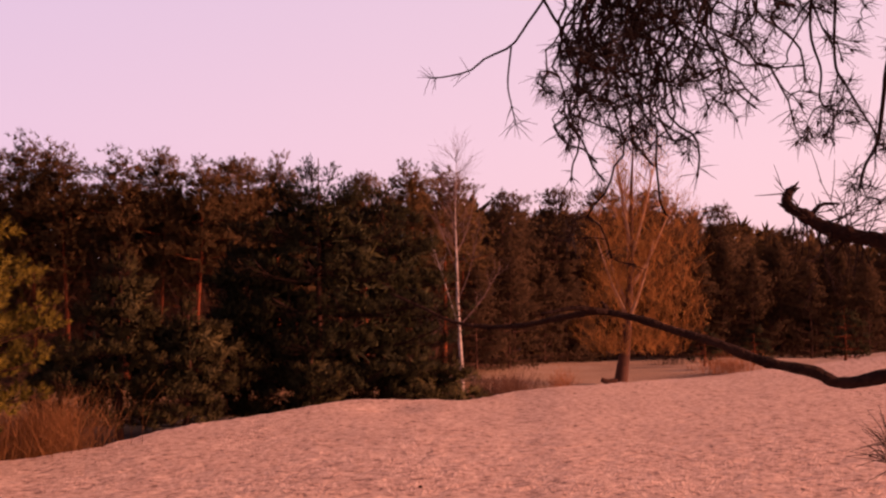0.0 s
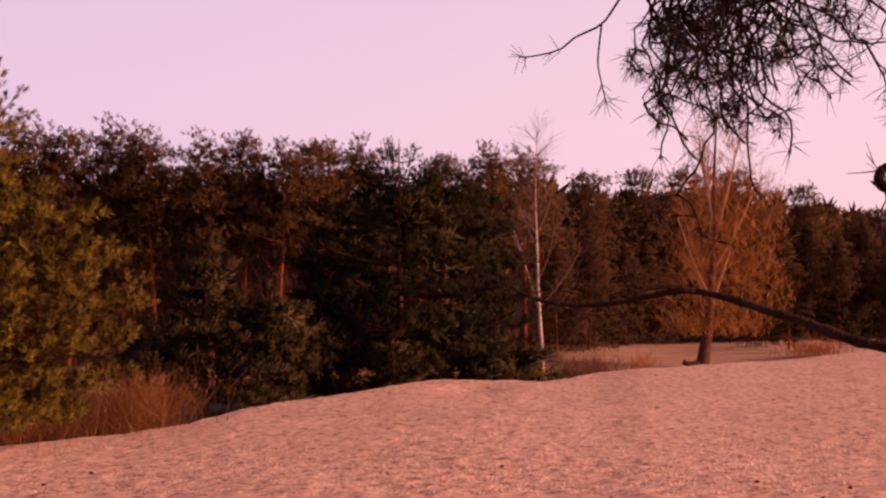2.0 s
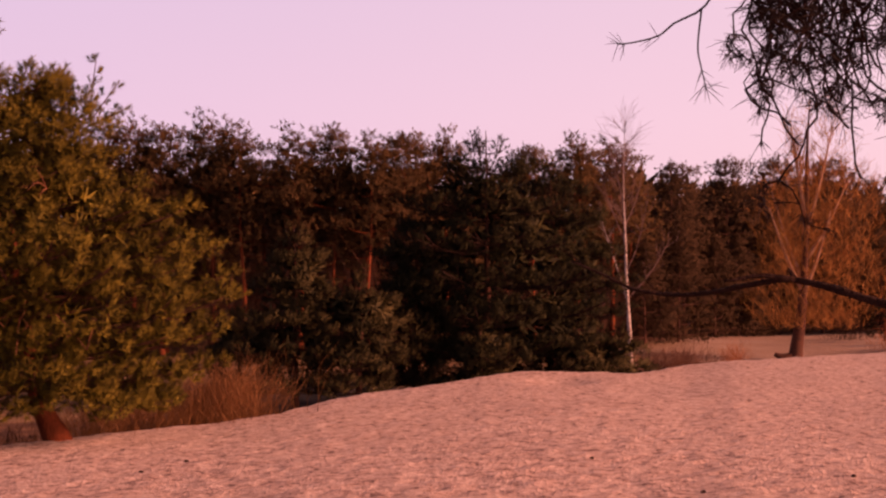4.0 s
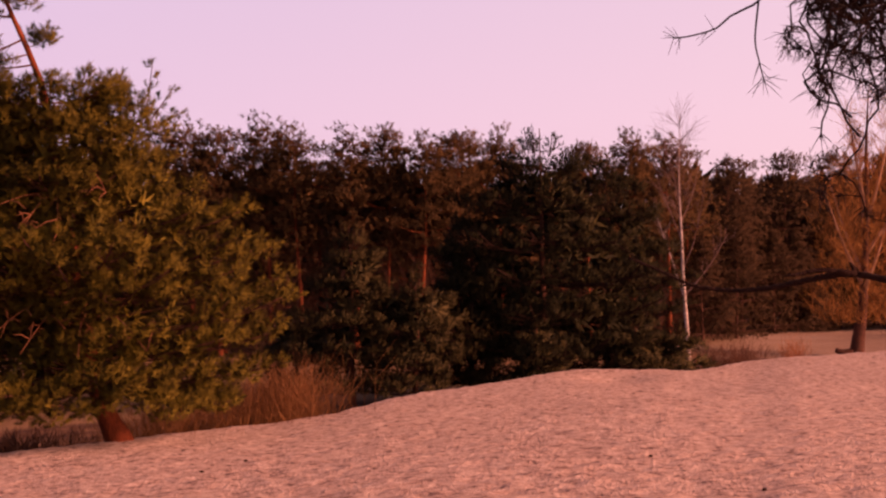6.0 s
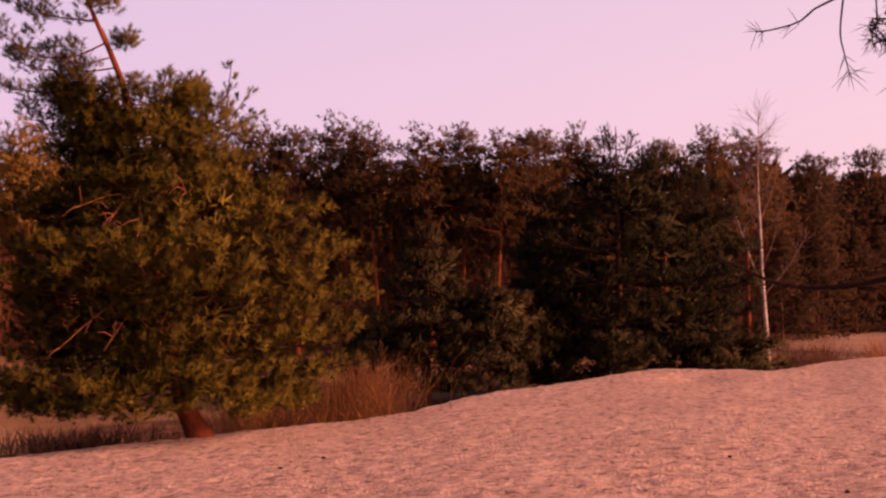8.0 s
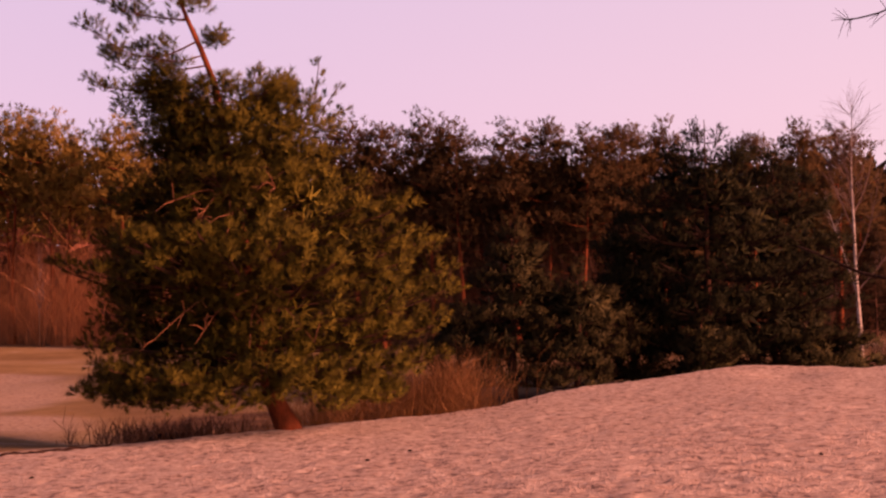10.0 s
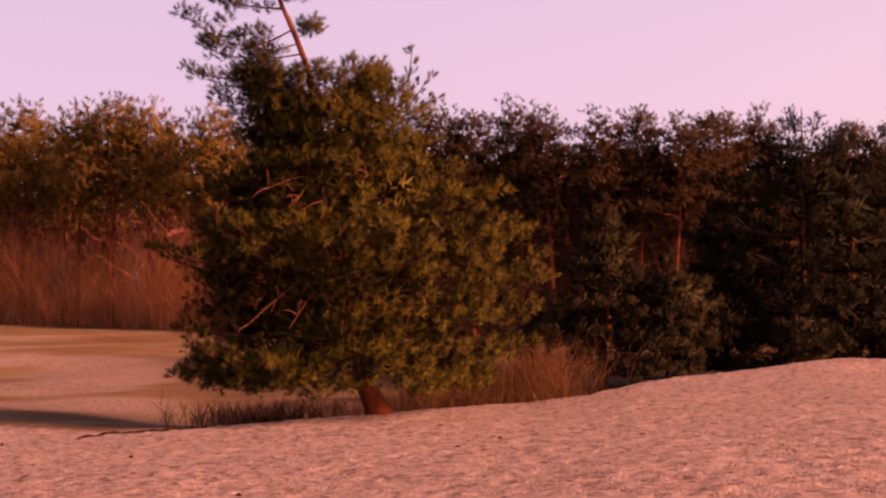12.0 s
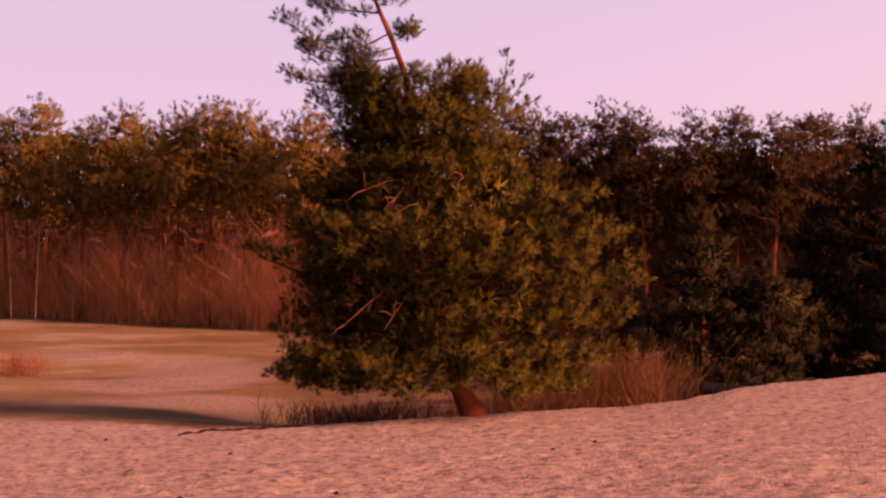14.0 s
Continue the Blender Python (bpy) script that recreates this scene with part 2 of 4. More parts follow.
def value_noise(x, y, seed):
    """Smooth noise, 0 to 1, one lump to a metre."""
    xi, yi = np.floor(x).astype(np.int64), np.floor(y).astype(np.int64)
    fx, fy = x - xi, y - yi
    fx, fy = fx * fx * (3 - 2 * fx), fy * fy * (3 - 2 * fy)

    def h(a, b):
        n = (a * 374761393 + b * 668265263 + seed * 1442695041) & 0x7FFFFFFF
        n = ((n ^ (n >> 13)) * 1274126177) & 0x7FFFFFFF
        return ((n ^ (n >> 16)) & 0xFFFF) / 65535.0

    return (h(xi, yi) * (1 - fx) + h(xi + 1, yi) * fx) * (1 - fy) + (h(xi, yi + 1) * (1 - fx) + h(xi + 1, yi + 1) * fx) * fy


def lumps(x, y, size, seed):
    return value_noise(x / size + 900, y / size + 900, seed) - 0.5


def terrain(x, y):
    x, y = np.asarray(x, float), np.asarray(y, float)
    az, r = np.degrees(np.arctan2(x, y)), np.hypot(x, y)
    rc = np.interp(az, CREST_BEARING, CREST_RANGE)
    zc = np.interp(az, CREST_BEARING, CREST_HEIGHT)
    f = np.clip(r / rc, 0, 1)
    s = np.clip((r - rc) / np.interp(az, [-60, -42, -36, -31], [15, 14, 8, 4.5]), 0, 1)
    s = 0.55 * s + 0.45 * s * s * (3 - 2 * s)
    z = zc * f ** 1.6 * (1 - s) + LOW * s
    # the far sand bank
    bank = np.exp(-((az - 25) / 8.5) ** 2 - ((r - 62) / 20) ** 2)
    z = z + 1.55 * bank
    out = np.clip((r - rc - 3) / 10, 0, 1)
    z = z + out * (0.30 * lumps(x, y, 9.0, 6) + 0.10 * lumps(x, y, 2.5, 9))
    near = (1 - s) * np.clip((r - 1) / 4, 0, 1)
    z = z + near * (0.05 * lumps(x, y, 2.3, 5) + 0.012 * lumps(x, y, 0.30, 7) + 0.042 * lumps(x, y, 0.11, 8))
    # hollow scooped out of the crest
    z = z - 0.13 * np.exp(-((az + 2.2) / 1.4) ** 2 - ((r - rc + 2.4) / 1.0) ** 2) + 0.06 * np.exp(-((az + 3.4) / 2.2) ** 2 - ((r - rc + 0.5) / 0.6) ** 2)
    return z


def ground_z(x, y):
    return float(terrain(np.array([x]), np.array([y]))[0])


def make_ground():
    az = np.unique(np.concatenate((np.linspace(-180, -50, 32), np.linspace(-50, 24, 210), np.linspace(24, 180, 40))))[:-1]
    r = np.unique(np.concatenate((np.linspace(0.6, 8, 14), np.linspace(8, 30, 230), np.linspace(30, 46, 90), np.geomspace(46, 3000, 80))))
    A, Rr = np.meshgrid(np.radians(az), r, indexing="ij")
    x, y = np.sin(A) * Rr, np.cos(A) * Rr
    z = terrain(x, y)
    na, nr = x.shape
    v = np.stack((x, y, z), -1).reshape(-1, 3)
    i, j = np.meshgrid(np.arange(na), np.arange(nr - 1), indexing="ij")
    k = (i + 1) % na
    q = np.stack((i * nr + j, i * nr + j + 1, k * nr + j + 1, k * nr + j), -1).reshape(-1, 4)
    i = np.arange(na)
    fan = np.stack((np.full(na, len(v)), i * nr, ((i + 1) % na) * nr), -1)
    v = np.concatenate((v, ((0, 0, ground_z(0.0, 0.1)),)))
    b = Build()
    b.add(v, np.concatenate((q[:, (0, 1, 2)], q[:, (0, 2, 3)], fan))[:, ::-1])
    me = b.mesh("ground", True)
    # turf: 0 bare sand, 1 grown over; litter: needles and leaves under the trees, plus shade tinted into the clearing
    azd, rr = np.degrees(np.arctan2(v[:, 0], v[:, 1])), np.hypot(v[:, 0], v[:, 1])
    rc = np.interp(azd, CREST_BEARING, CREST_RANGE)
    edge = rc + np.interp(azd, [-60, -46, -42, -38, -32, 2, 6, 25], [6, 4.2, 2.6, 0.5, 0.3, 0.3, 1.5, 3])
    edge = edge + 0.8 * lumps(v[:, 0], v[:, 1], 0.9, 31) + 0.6 * lumps(v[:, 0], v[:, 1], 0.3, 33)
    # at 4 to 14 degrees thin turf, thickened to dim the shaded clearing
    turf = np.clip((rr - edge) / 1.0, 0, 1) * np.interp(azd, [-60, 1, 4, 14, 25], [1, 1, 0.5, 0.4, 0.2])
    # bare patches in the dry grass
    bare = np.clip((lumps(v[:, 0], v[:, 1], 5.5, 52) + 0.35 * lumps(v[:, 0], v[:, 1], 1.6, 53) - 0.06) * 5, 0, 1)
    turf = turf * (1 - 0.6 * bare * np.clip((-33 - azd) / 3, 0, 1))
    wood = np.interp(azd, WOOD_BEARING, WOOD_RANGE)
    litter_shade = np.maximum(np.clip((rr - wood + 3) / 4, 0, 1),
                        np.clip((rr - rc - 0.3) / 1.2, 0, 1) * np.clip((azd + 34.5) / 3, 0, 1) * np.clip((4.0 - azd) / 2, 0, 1) * np.clip((rc + 11 + 4 * lumps(v[:, 0], v[:, 1], 3.0, 61) - rr) / 2, 0.5, 1))
    # a wash of litter colour dims the clearing's sand, for shadow and haze
    litter_shade = np.maximum(litter_shade, 0.3 * np.clip((rr - rc - 2) / 3, 0, 1) * np.clip((azd - 1) / 2, 0, 1) * np.clip((13.5 - azd) / 3, 0, 1))
    for name, value in (("turf", turf), ("litter_shade", litter_shade)):
        me.attributes.new(name, "FLOAT", "POINT").data.foreach_set("value", value.astype(np.float32))
    return me


def ground_material():
    m = bpy.data.materials.new("sand_and_turf")
    m.use_nodes = True
    n, l = m.node_tree.nodes, m.node_tree.links
    bsdf = n["Principled BSDF"]
    bsdf.inputs["Roughness"].default_value = 0.95
    bsdf.inputs["Specular IOR Level"].default_value = 0.1
    geo = n.new("ShaderNodeNewGeometry")

    def noise_at(scale, detail=5, rough=0.6):
        t = n.new("ShaderNodeTexNoise")
        t.inputs["Scale"].default_value = scale
        t.inputs["Detail"].default_value = detail
        t.inputs["Roughness"].default_value = rough
        l.new(geo.outputs["Position"], t.inputs["Vector"])
        return t.outputs["Fac"]

    def ramp(fac, *stops):
        r = n.new("ShaderNodeValToRGB")
        while len(r.color_ramp.elements) < len(stops):
            r.color_ramp.elements.new(0.5)
        for e, (p, c) in zip(r.color_ramp.elements, stops):
            e.position, e.color = p, (*c, 1)
        l.new(fac, r.inputs["Fac"])
        return r.outputs["Color"]

    def mix(fac, a, b):
        x = n.new("ShaderNodeMix")
        x.data_type = "RGBA"
        if isinstance(fac, float):
            x.inputs["Factor"].default_value = fac
        else:
            l.new(fac, x.inputs["Factor"])
        l.new(a, x.inputs["A"])
        l.new(b, x.inputs["B"])
        return x.outputs["Result"]

    def attribute(name):
        a = n.new("ShaderNodeAttribute")
        a.attribute_name = name
        return a.outputs["Fac"]

    sand = ramp(noise_at(8.5, 4, 0.65), (0.36, (0.136, 0.081, 0.070)), (0.455, (0.378, 0.265, 0.226)), (0.54, (0.451, 0.328, 0.276)), (0.66, (0.550, 0.420, 0.362)))
    sand = mix(0.2, sand, ramp(noise_at(0.45), (0.35, (0.343, 0.243, 0.204)), (0.65, (0.488, 0.370, 0.321))))
    turf = ramp(noise_at(0.16, 8, 0.58), (0.34, (0.169, 0.092, 0.039)), (0.46, (0.261, 0.151, 0.065)), (0.56, (0.317, 0.200, 0.099)), (0.61, (0.409, 0.302, 0.232)))
    turf = mix(0.3, turf, ramp(noise_at(2.2, 6), (0.35, (0.141, 0.092, 0.039)), (0.65, (0.282, 0.183, 0.105))))
    litter_shade = ramp(noise_at(1.6, 7), (0.35, (0.045, 0.022, 0.012)), (0.60, (0.13, 0.065, 0.035)), (0.74, (0.26, 0.15, 0.085)))
    colour = mix(attribute("litter_shade"), mix(attribute("turf"), sand, turf), litter_shade)
    l.new(colour, bsdf.inputs["Base Color"])
    bp = n.new("ShaderNodeBump")
    bp.inputs["Strength"].default_value = 0.8
    bp.inputs["Distance"].default_value = 0.045
    l.new(noise_at(24, 4, 0.65), bp.inputs["Height"])
    l.new(bp.outputs["Normal"], bsdf.inputs["Normal"])
    return m


ground_mesh = make_ground()
ground_mesh.materials.append(ground_material())
tagged(new("ground", ground_mesh), "pale sandy dune running down to dry winter grass", "ground", kind="structure")


# ---- trees ----
def at_spot(bearing, metres, sink=0.05):
    x, y = spot(bearing, metres)
    return x, y, ground_z(x, y) - sink


def curve(points, n=14):
    """A smooth line through a few points (Catmull-Rom)."""
    p = np.asarray(points, float)
    p = np.concatenate((2 * p[:1] - p[1:2], p, 2 * p[-1:] - p[-2:-1]))
    out = []
    for s in np.linspace(0, len(p) - 3 - 1e-6, n):
        i, u = int(s), s - int(s)
        a, b, c, d = p[i:i + 4]
        out.append(0.5 * (2 * b + (c - a) * u + (2 * a - 5 * b + 4 * c - d) * u * u + (3 * b - a - 3 * c + d) * u ** 3))
    return np.array(out)


class Pine:
    """Wood and needles of one pine in its own axes, z up from its foot."""

    def __init__(self, seed, stem, stem_r, templates, limb_r, fine=True):
        self.rnd = random.Random(seed)
        np.random.seed(seed)
        self.stem, self.templates, self.limb_r, self.fine = curve(stem, 22), templates, limb_r, fine
        self.trunk, self.leaves, self.limbs = Build(), Build(), []
        z = np.clip(self.stem[:, 2] / self.stem[-1, 2], 0, 1)
        self.trunk.tube(self.stem, stem_r * (1 - 0.94 * z ** 0.8) * (1 + 0.35 * np.exp(-z * 40)), 12 if fine else 7)
        self.P, self.A, self.S, self.O = [], [], [], []
        self.core_at, self.core_out, self.core_size = [], [], []

    def on_stem(self, z):
        return np.array([np.interp(z, self.stem[:, 2], self.stem[:, k]) for k in range(3)])

    def shoot(self, at, axis, mass, size=1.0):
        """One brush of needles; mass: which way the needles round it face."""
        self.P.append(at)
        self.A.append(axis)
        self.O.append(unit(mass))
        self.S.append(0.8 * size * self.rnd.uniform(0.8, 1.2))

    def clump(self, at, size, out, count, flat=0.7, up=0.5):
        """A rounded pad of brushes that stand out from its middle."""
        r, g = self.rnd, self.rnd.gauss
        for k in range(count):
            h = 1 - 1.5 * (k + 0.5) / count
            a = k * 2.4 + r.uniform(-0.4, 0.4)
            w = math.sqrt(1 - h * h)
            d = np.array((math.cos(a) * w, math.sin(a) * w, h))
            if not self.fine:
                q = np.array((g(0, 0.62), g(0, 0.62), g(0, 0.42) * flat)) * size
                self.shoot(at + q, d * (0.8, 0.8, 0.5) + out * 0.3 + np.array((0, 0, up)), unit(q + (0, 0, 0.01)) * 0.5 + out * 0.6 + np.array((0, 0, 0.45)), size)
                continue
            self.shoot(at + d * (1, 1, flat) * size * 0.45 * r.uniform(0.6, 1.25), d * (1, 1, 0.8) + out * 0.3 + np.array((g(0, 0.2), g(0, 0.2), up + g(0, 0.2))), d + out * 0.35 + np.array((0, 0, 0.2)), size)

    def bough(self, z0, tip, wide, clumps=5, size=0.26, count=16, sag=0.05, up=0.5, step=0.17, flat=0.7, bare=False):
        """A limb from the stem at height z0 to tip, with pads of needles in a flat fan round its outer end."""
        r, g = self.rnd, self.rnd.gauss
        root = self.on_stem(z0)
        span = np.asarray(tip, float) - root
        length = np.linalg.norm(span)
        n = 8 if self.fine else 4
        p = curve((root, root + span * 0.35 + np.array((g(0, 0.04), g(0, 0.04), -sag)) * length, root + span * 0.72 + np.array((g(0, 0.04), g(0, 0.04), -sag)) * length, tip), n + 1)
        lr = self.limb_r * (0.4 + 0.3 * length)
        b = Build()
        b.tube(p, np.linspace(lr, lr * 0.25, n + 1), 6 if self.fine else 3, self.fine)
        self.limbs.append(b)
        if bare:
            return
        out = unit(span * (1, 1, 0.001))
        side = unit(np.cross(out, (0, 0, 1)))
        for k in range(clumps):
            back = (k + 1) // 2
            s = max(0.25, 1 - back * step * r.uniform(0.7, 1.3))
            at, fork = (np.array([np.interp(max(0.1, q) * n, np.arange(n + 1), p[:, c]) for c in range(3)]) for q in (s, s - 0.2))
            if k:
                at = at + side * (1 if k % 2 else -1) * wide * (0.40 + 0.22 * back) * r.uniform(0.6, 1.25) + np.array((0, 0, g(0, 0.35) * size))
            if self.fine:
                b.tube(np.array((fork, (at + fork) / 2 - (0, 0, 0.03), at)), np.array((lr * 0.4, lr * 0.28, lr * 0.15)), 3, False)
            self.clump(at, size * r.uniform(0.72, 1.25), out, count, flat, up)

    def spike(self, foot, top, rows, size=0.22):
        """An upright leader with whorls of brushes."""
        foot, top = np.asarray(foot, float), np.asarray(top, float)
        b = Build()
        b.tube(np.array((foot, (foot + top) / 2, top)), np.array((self.limb_r * 0.6, self.limb_r * 0.45, self.limb_r * 0.3)), 4, False)
        self.limbs.append(b)
        d = unit(top - foot)
        for i in range(rows):
            at = foot + (top - foot) * (i + 0.5) / rows
            for k in range(4):
                a = polar(self.rnd.uniform(0, 6.28), 0.4)
                self.shoot(at + a * 0.3 * size, a * 0.6 + d * 0.9, a + d * 0.3, size * (1.1 - 0.35 * i / rows))
        self.shoot(top, d, d, size * 0.9)

    def whorls(self, tiers, radius, number, rise=0.3, wide=0.5, clumps=5, uneven=0.15, low=0.3, **more):
        """Tiers of boughs; radius(az, z) gives the crown's reach."""
        r = self.rnd
        for i, z in enumerate(tiers):
            n = number(z) if callable(number) else number
            for k in range(n):
                az = (k + r.uniform(-0.3, 0.3)) / n * 2 * math.pi + i * 1.3
                zt = z + r.gauss(0, 0.06) * (1 if self.fine else 4)
                rad = radius(az, zt) * r.uniform(1 - uneven, 1 + uneven * 0.6)
                c = self.on_stem(zt)
                z0 = min(max(low, zt - rise * rad * r.uniform(0.6, 1.2)), self.stem[-1, 2] * 0.98)
                self.bough(z0, (c[0] + rad * math.cos(az), c[1] + rad * math.sin(az), zt), wide * (0.5 + 0.5 * min(1.0, rad / 1.8)), max(2, int(clumps * min(1.0, 0.35 + rad / 2.6))), **more)

    def core(self, heights, radius, count, size, shell=(0.15, 0.6)):
        """Close inner needles that shut out the light behind."""
        r = self.rnd
        for _ in range(count):
            z, az = r.uniform(*heights), r.uniform(0, 6.2832)
            rad = radius(az, z) * r.uniform(*shell)
            a = polar(az, 0.0)
            self.core_at.append(self.on_stem(z) + a * rad)
            self.core_out.append(a + (0, 0, 0.2))
            self.core_size.append(size * r.uniform(0.7, 1.3))

    def finish(self, at, mats, label, group="", turn=0.0, size=1.0, separate=False):
        self.leaves.tufts(self.P, self.A, self.S, self.templates, self.O, *((0.85, 0.34) if self.fine else (1.0, 0.12)))
        if self.core_at:
            self.leaves.tufts(self.core_at, self.core_out, self.core_size, TUFT_CORE, self.core_out)
        t = thing("pine_tree", at, label, "tree", group, turn, size)
        part("trunk", self.trunk, mats[0], t, smooth=True)
        if separate:
            for b in self.limbs:
                part("limb", b, mats[2], t, smooth=True)
        else:
            joined = Build()
            for b in self.limbs:
                for v, f in zip(b.v, b.f):
                    joined.add(v, f - f.min())
            part("branchwork", joined, mats[0], t, smooth=True)["kind"] = "stuff"
        part("crown", self.leaves, mats[1], t)["kind"] = "stuff"
        return t


# the wide pine at the dune's edge; its own x runs across the view, y away
def wide_radius(az, z):
    left = np.interp(z, (0.4, 0.8, 1.2, 1.9, 2.6, 3.1, 3.7, 4.4, 4.9, 5.2), (2.50, 2.60, 2.45, 2.50, 2.30, 1.75, 1.35, 1.2, 0.95, 0.4))
    right = np.interp(z, (0.4, 0.75, 1.3, 2.0, 2.76, 3.2, 3.6, 4.1, 4.6, 5.0), (1.75, 2.3, 2.65, 3.05, 2.95, 2.40, 1.85, 1.60, 1.45, 1.0))
    u = 0.5 + 0.5 * math.cos(az)
    rad = (left + (right - left) * u) * (1 - 0.10 * abs(math.sin(az)))
    # shelves and hollows in the near face, away from the light
    shade = min(1.0, max(0.0, (0.55 - math.cos(az)) / 0.6)) * min(1.0, max(0.0, (-0.15 - math.sin(az)) / 0.35))
    step = float(np.interp(z, (0.6, 1.0, 1.3, 1.7, 2.0, 2.25, 2.75, 3.0, 3.4, 3.65, 3.9, 4.25, 4.5), (1.0, 1.0, 0.52, 0.36, 0.62, 1.04, 1.02, 0.55, 0.60, 1.0, 0.62, 0.66, 1.10)))
    rad *= 1 + (step - 1) * shade
    return float(rad)


big = Pine(11, ((0.06, 0, -0.3), (0, 0, 0), (-0.22, 0, 0.5), (-0.45, 0.05, 1.5), (-0.62, 0.1, 2.6), (-0.80, 0, 3.6), (-1.0, 0, 4.9), (-1.48, 0, 6.1), (-1.95, 0.1, 7.3)),
           0.150, TUFT_FINE, 0.018)
big.whorls((0.58, 0.98, 1.45, 1.90, 2.32, 2.72, 3.10, 3.50, 3.95, 4.35, 4.68, 4.86), wide_radius, lambda z: 13 if z < 3.2 else 11 if z < 4.2 else 8, rise=0.22, wide=0.40, clumps=8, low=0.75, uneven=0.10, size=0.26, count=13, step=0.12, sag=0.03)
big.whorls((1.0, 2.3, 2.85, 3.7, 4.5), lambda az, z: wide_radius(az, z) * 0.68, 8, rise=0.2, wide=0.45, clumps=5, low=0.8, size=0.25, count=8)
big.core((0.65, 4.6), wide_radius, 800, 0.42, (0.05, 0.66))
# the thin leader above the dome, with open boughs to one side
for z0, tip, wide, pads in [(5.0, (-2.75, -0.2, 5.0), 0.34, 9), (5.05, (-2.4, 0.5, 4.75), 0.3, 7), (5.15, (-2.1, -0.5, 4.85), 0.3, 6), (5.6, (-2.85, -0.1, 5.80), 0.28, 8), (5.4, (-2.0, -0.6, 5.35), 0.26, 5), (5.5, (-1.0, 0.2, 5.72), 0.16, 3),
                            (5.9, (-2.6, 0.3, 6.25), 0.28, 7), (6.3, (-1.2, 0.1, 6.6), 0.2, 4), (6.4, (-2.5, -0.3, 6.7), 0.28, 7), (6.8, (-2.1, 0.3, 7.1), 0.25, 6), (7.0, (-1.5, -0.1, 7.4), 0.2, 5), (5.25, (-2.55, 0.1, 5.40), 0.26, 6), (6.0, (-1.25, -0.2, 6.15), 0.16, 3)]:
    big.bough(z0, tip, wide * 1.2, pads + 3, 0.215, 13, sag=big.rnd.uniform(0.02, 0.22), up=0.8, step=0.15, flat=0.9)
big.bough(1.5, (-3.25, -0.2, 2.42), 0.34, 9, 0.20, 11, sag=0.0)
# the skirt that nearly touches the ground
for tip in [(-2.55, -0.3, 0.52), (-2.2, -1.1, 0.50), (-2.6, 0.4, 0.70), (-1.55, -1.7, 0.46), (-0.8, -2.0, 0.48), (-2.75, -0.2, 1.25), (-2.65, 0.2, 1.7), (-1.9, 1.0, 0.5)]:
    big.bough(0.95, tip, 0.42, 9, 0.25, 11, sag=0.0, step=0.12)
# the shelf of boughs over the hollow
for tip in [(-2.15, -1.35, 2.62), (-1.55, -1.85, 2.45), (-0.75, -2.1, 2.5), (-1.1, -1.7, 2.7)]:
    big.bough(1.95, tip, 0.40, 12, 0.21, 12, sag=0.02, up=0.7, step=0.10)
# upright tips
for foot, top, rows, size in [((0.38, 0, 4.45), (0.48, 0, 5.30), 6, 0.25), ((0.45, 0.05, 4.5), (0.75, 0, 4.95), 4, 0.25), ((0.3, -0.1, 4.3), (0.85, -0.1, 4.6), 4, 0.26), ((-0.55, 0, 4.75), (-0.42, 0, 5.22), 4, 0.19), ((-0.2, 0.1, 4.7), (-0.1, 0.1, 5.08), 3, 0.19), ((-1.6, 0.1, 4.6), (-1.7, 0.1, 4.95), 3, 0.2), ((-0.9, -0.4, 4.7), (-0.85, -0.4, 5.05), 3, 0.2), ((0.1, -0.3, 4.5), (0.15, -0.3, 4.85), 3, 0.2)]:
    big.spike(foot, top, rows, size)
big_tree = big.finish(at_spot(-25.2, 17.75, 0.0), (BARK_RED, NEEDLES, BARK_LIMB), "wide bushy pine with a leaning reddish trunk on the dune edge", turn=25.2, separate=True)
# bare forked limbs in the near face's hollows; sunlit orange is in their colour
_r = random.Random(12)
for root, tip in [((-0.6, -0.5, 2.1), (-1.75, -1.45, 1.35)), ((-0.55, -0.6, 2.0), (-1.2, -1.5, 1.30)), ((-0.45, -0.5, 1.9), (-0.5, -1.5, 1.25)), ((-0.4, -0.4, 1.9), (0.35, -1.7, 1.30)), ((-0.75, -0.3, 3.4), (-1.15, -1.35, 2.95)), ((-0.8, -0.3, 3.5), (-0.75, -1.45, 2.85)), ((-0.75, -0.2, 3.6), (-0.15, -1.45, 3.35)), ((-0.6, -0.3, 3.3), (-1.5, -1.2, 3.2))]:
    b = Build()
    p = curve((root, (np.array(root) + tip) / 2 + (0, 0, 0.14), tip), 7)
    b.tube(p, np.linspace(0.010, 0.004, 7), 5)
    for k in range(7):
        q = p[_r.randrange(1, 7)]
        e = q + unit(np.array((_r.gauss(0, 0.7), -0.6, _r.gauss(-0.1, 0.6)))) * _r.uniform(0.15, 0.36)
        b.tube(np.array((q, (q + e) / 2 + (0, 0, 0.03), e)), np.array((0.008, 0.006, 0.003)), 4)
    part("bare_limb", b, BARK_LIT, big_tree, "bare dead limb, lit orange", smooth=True)

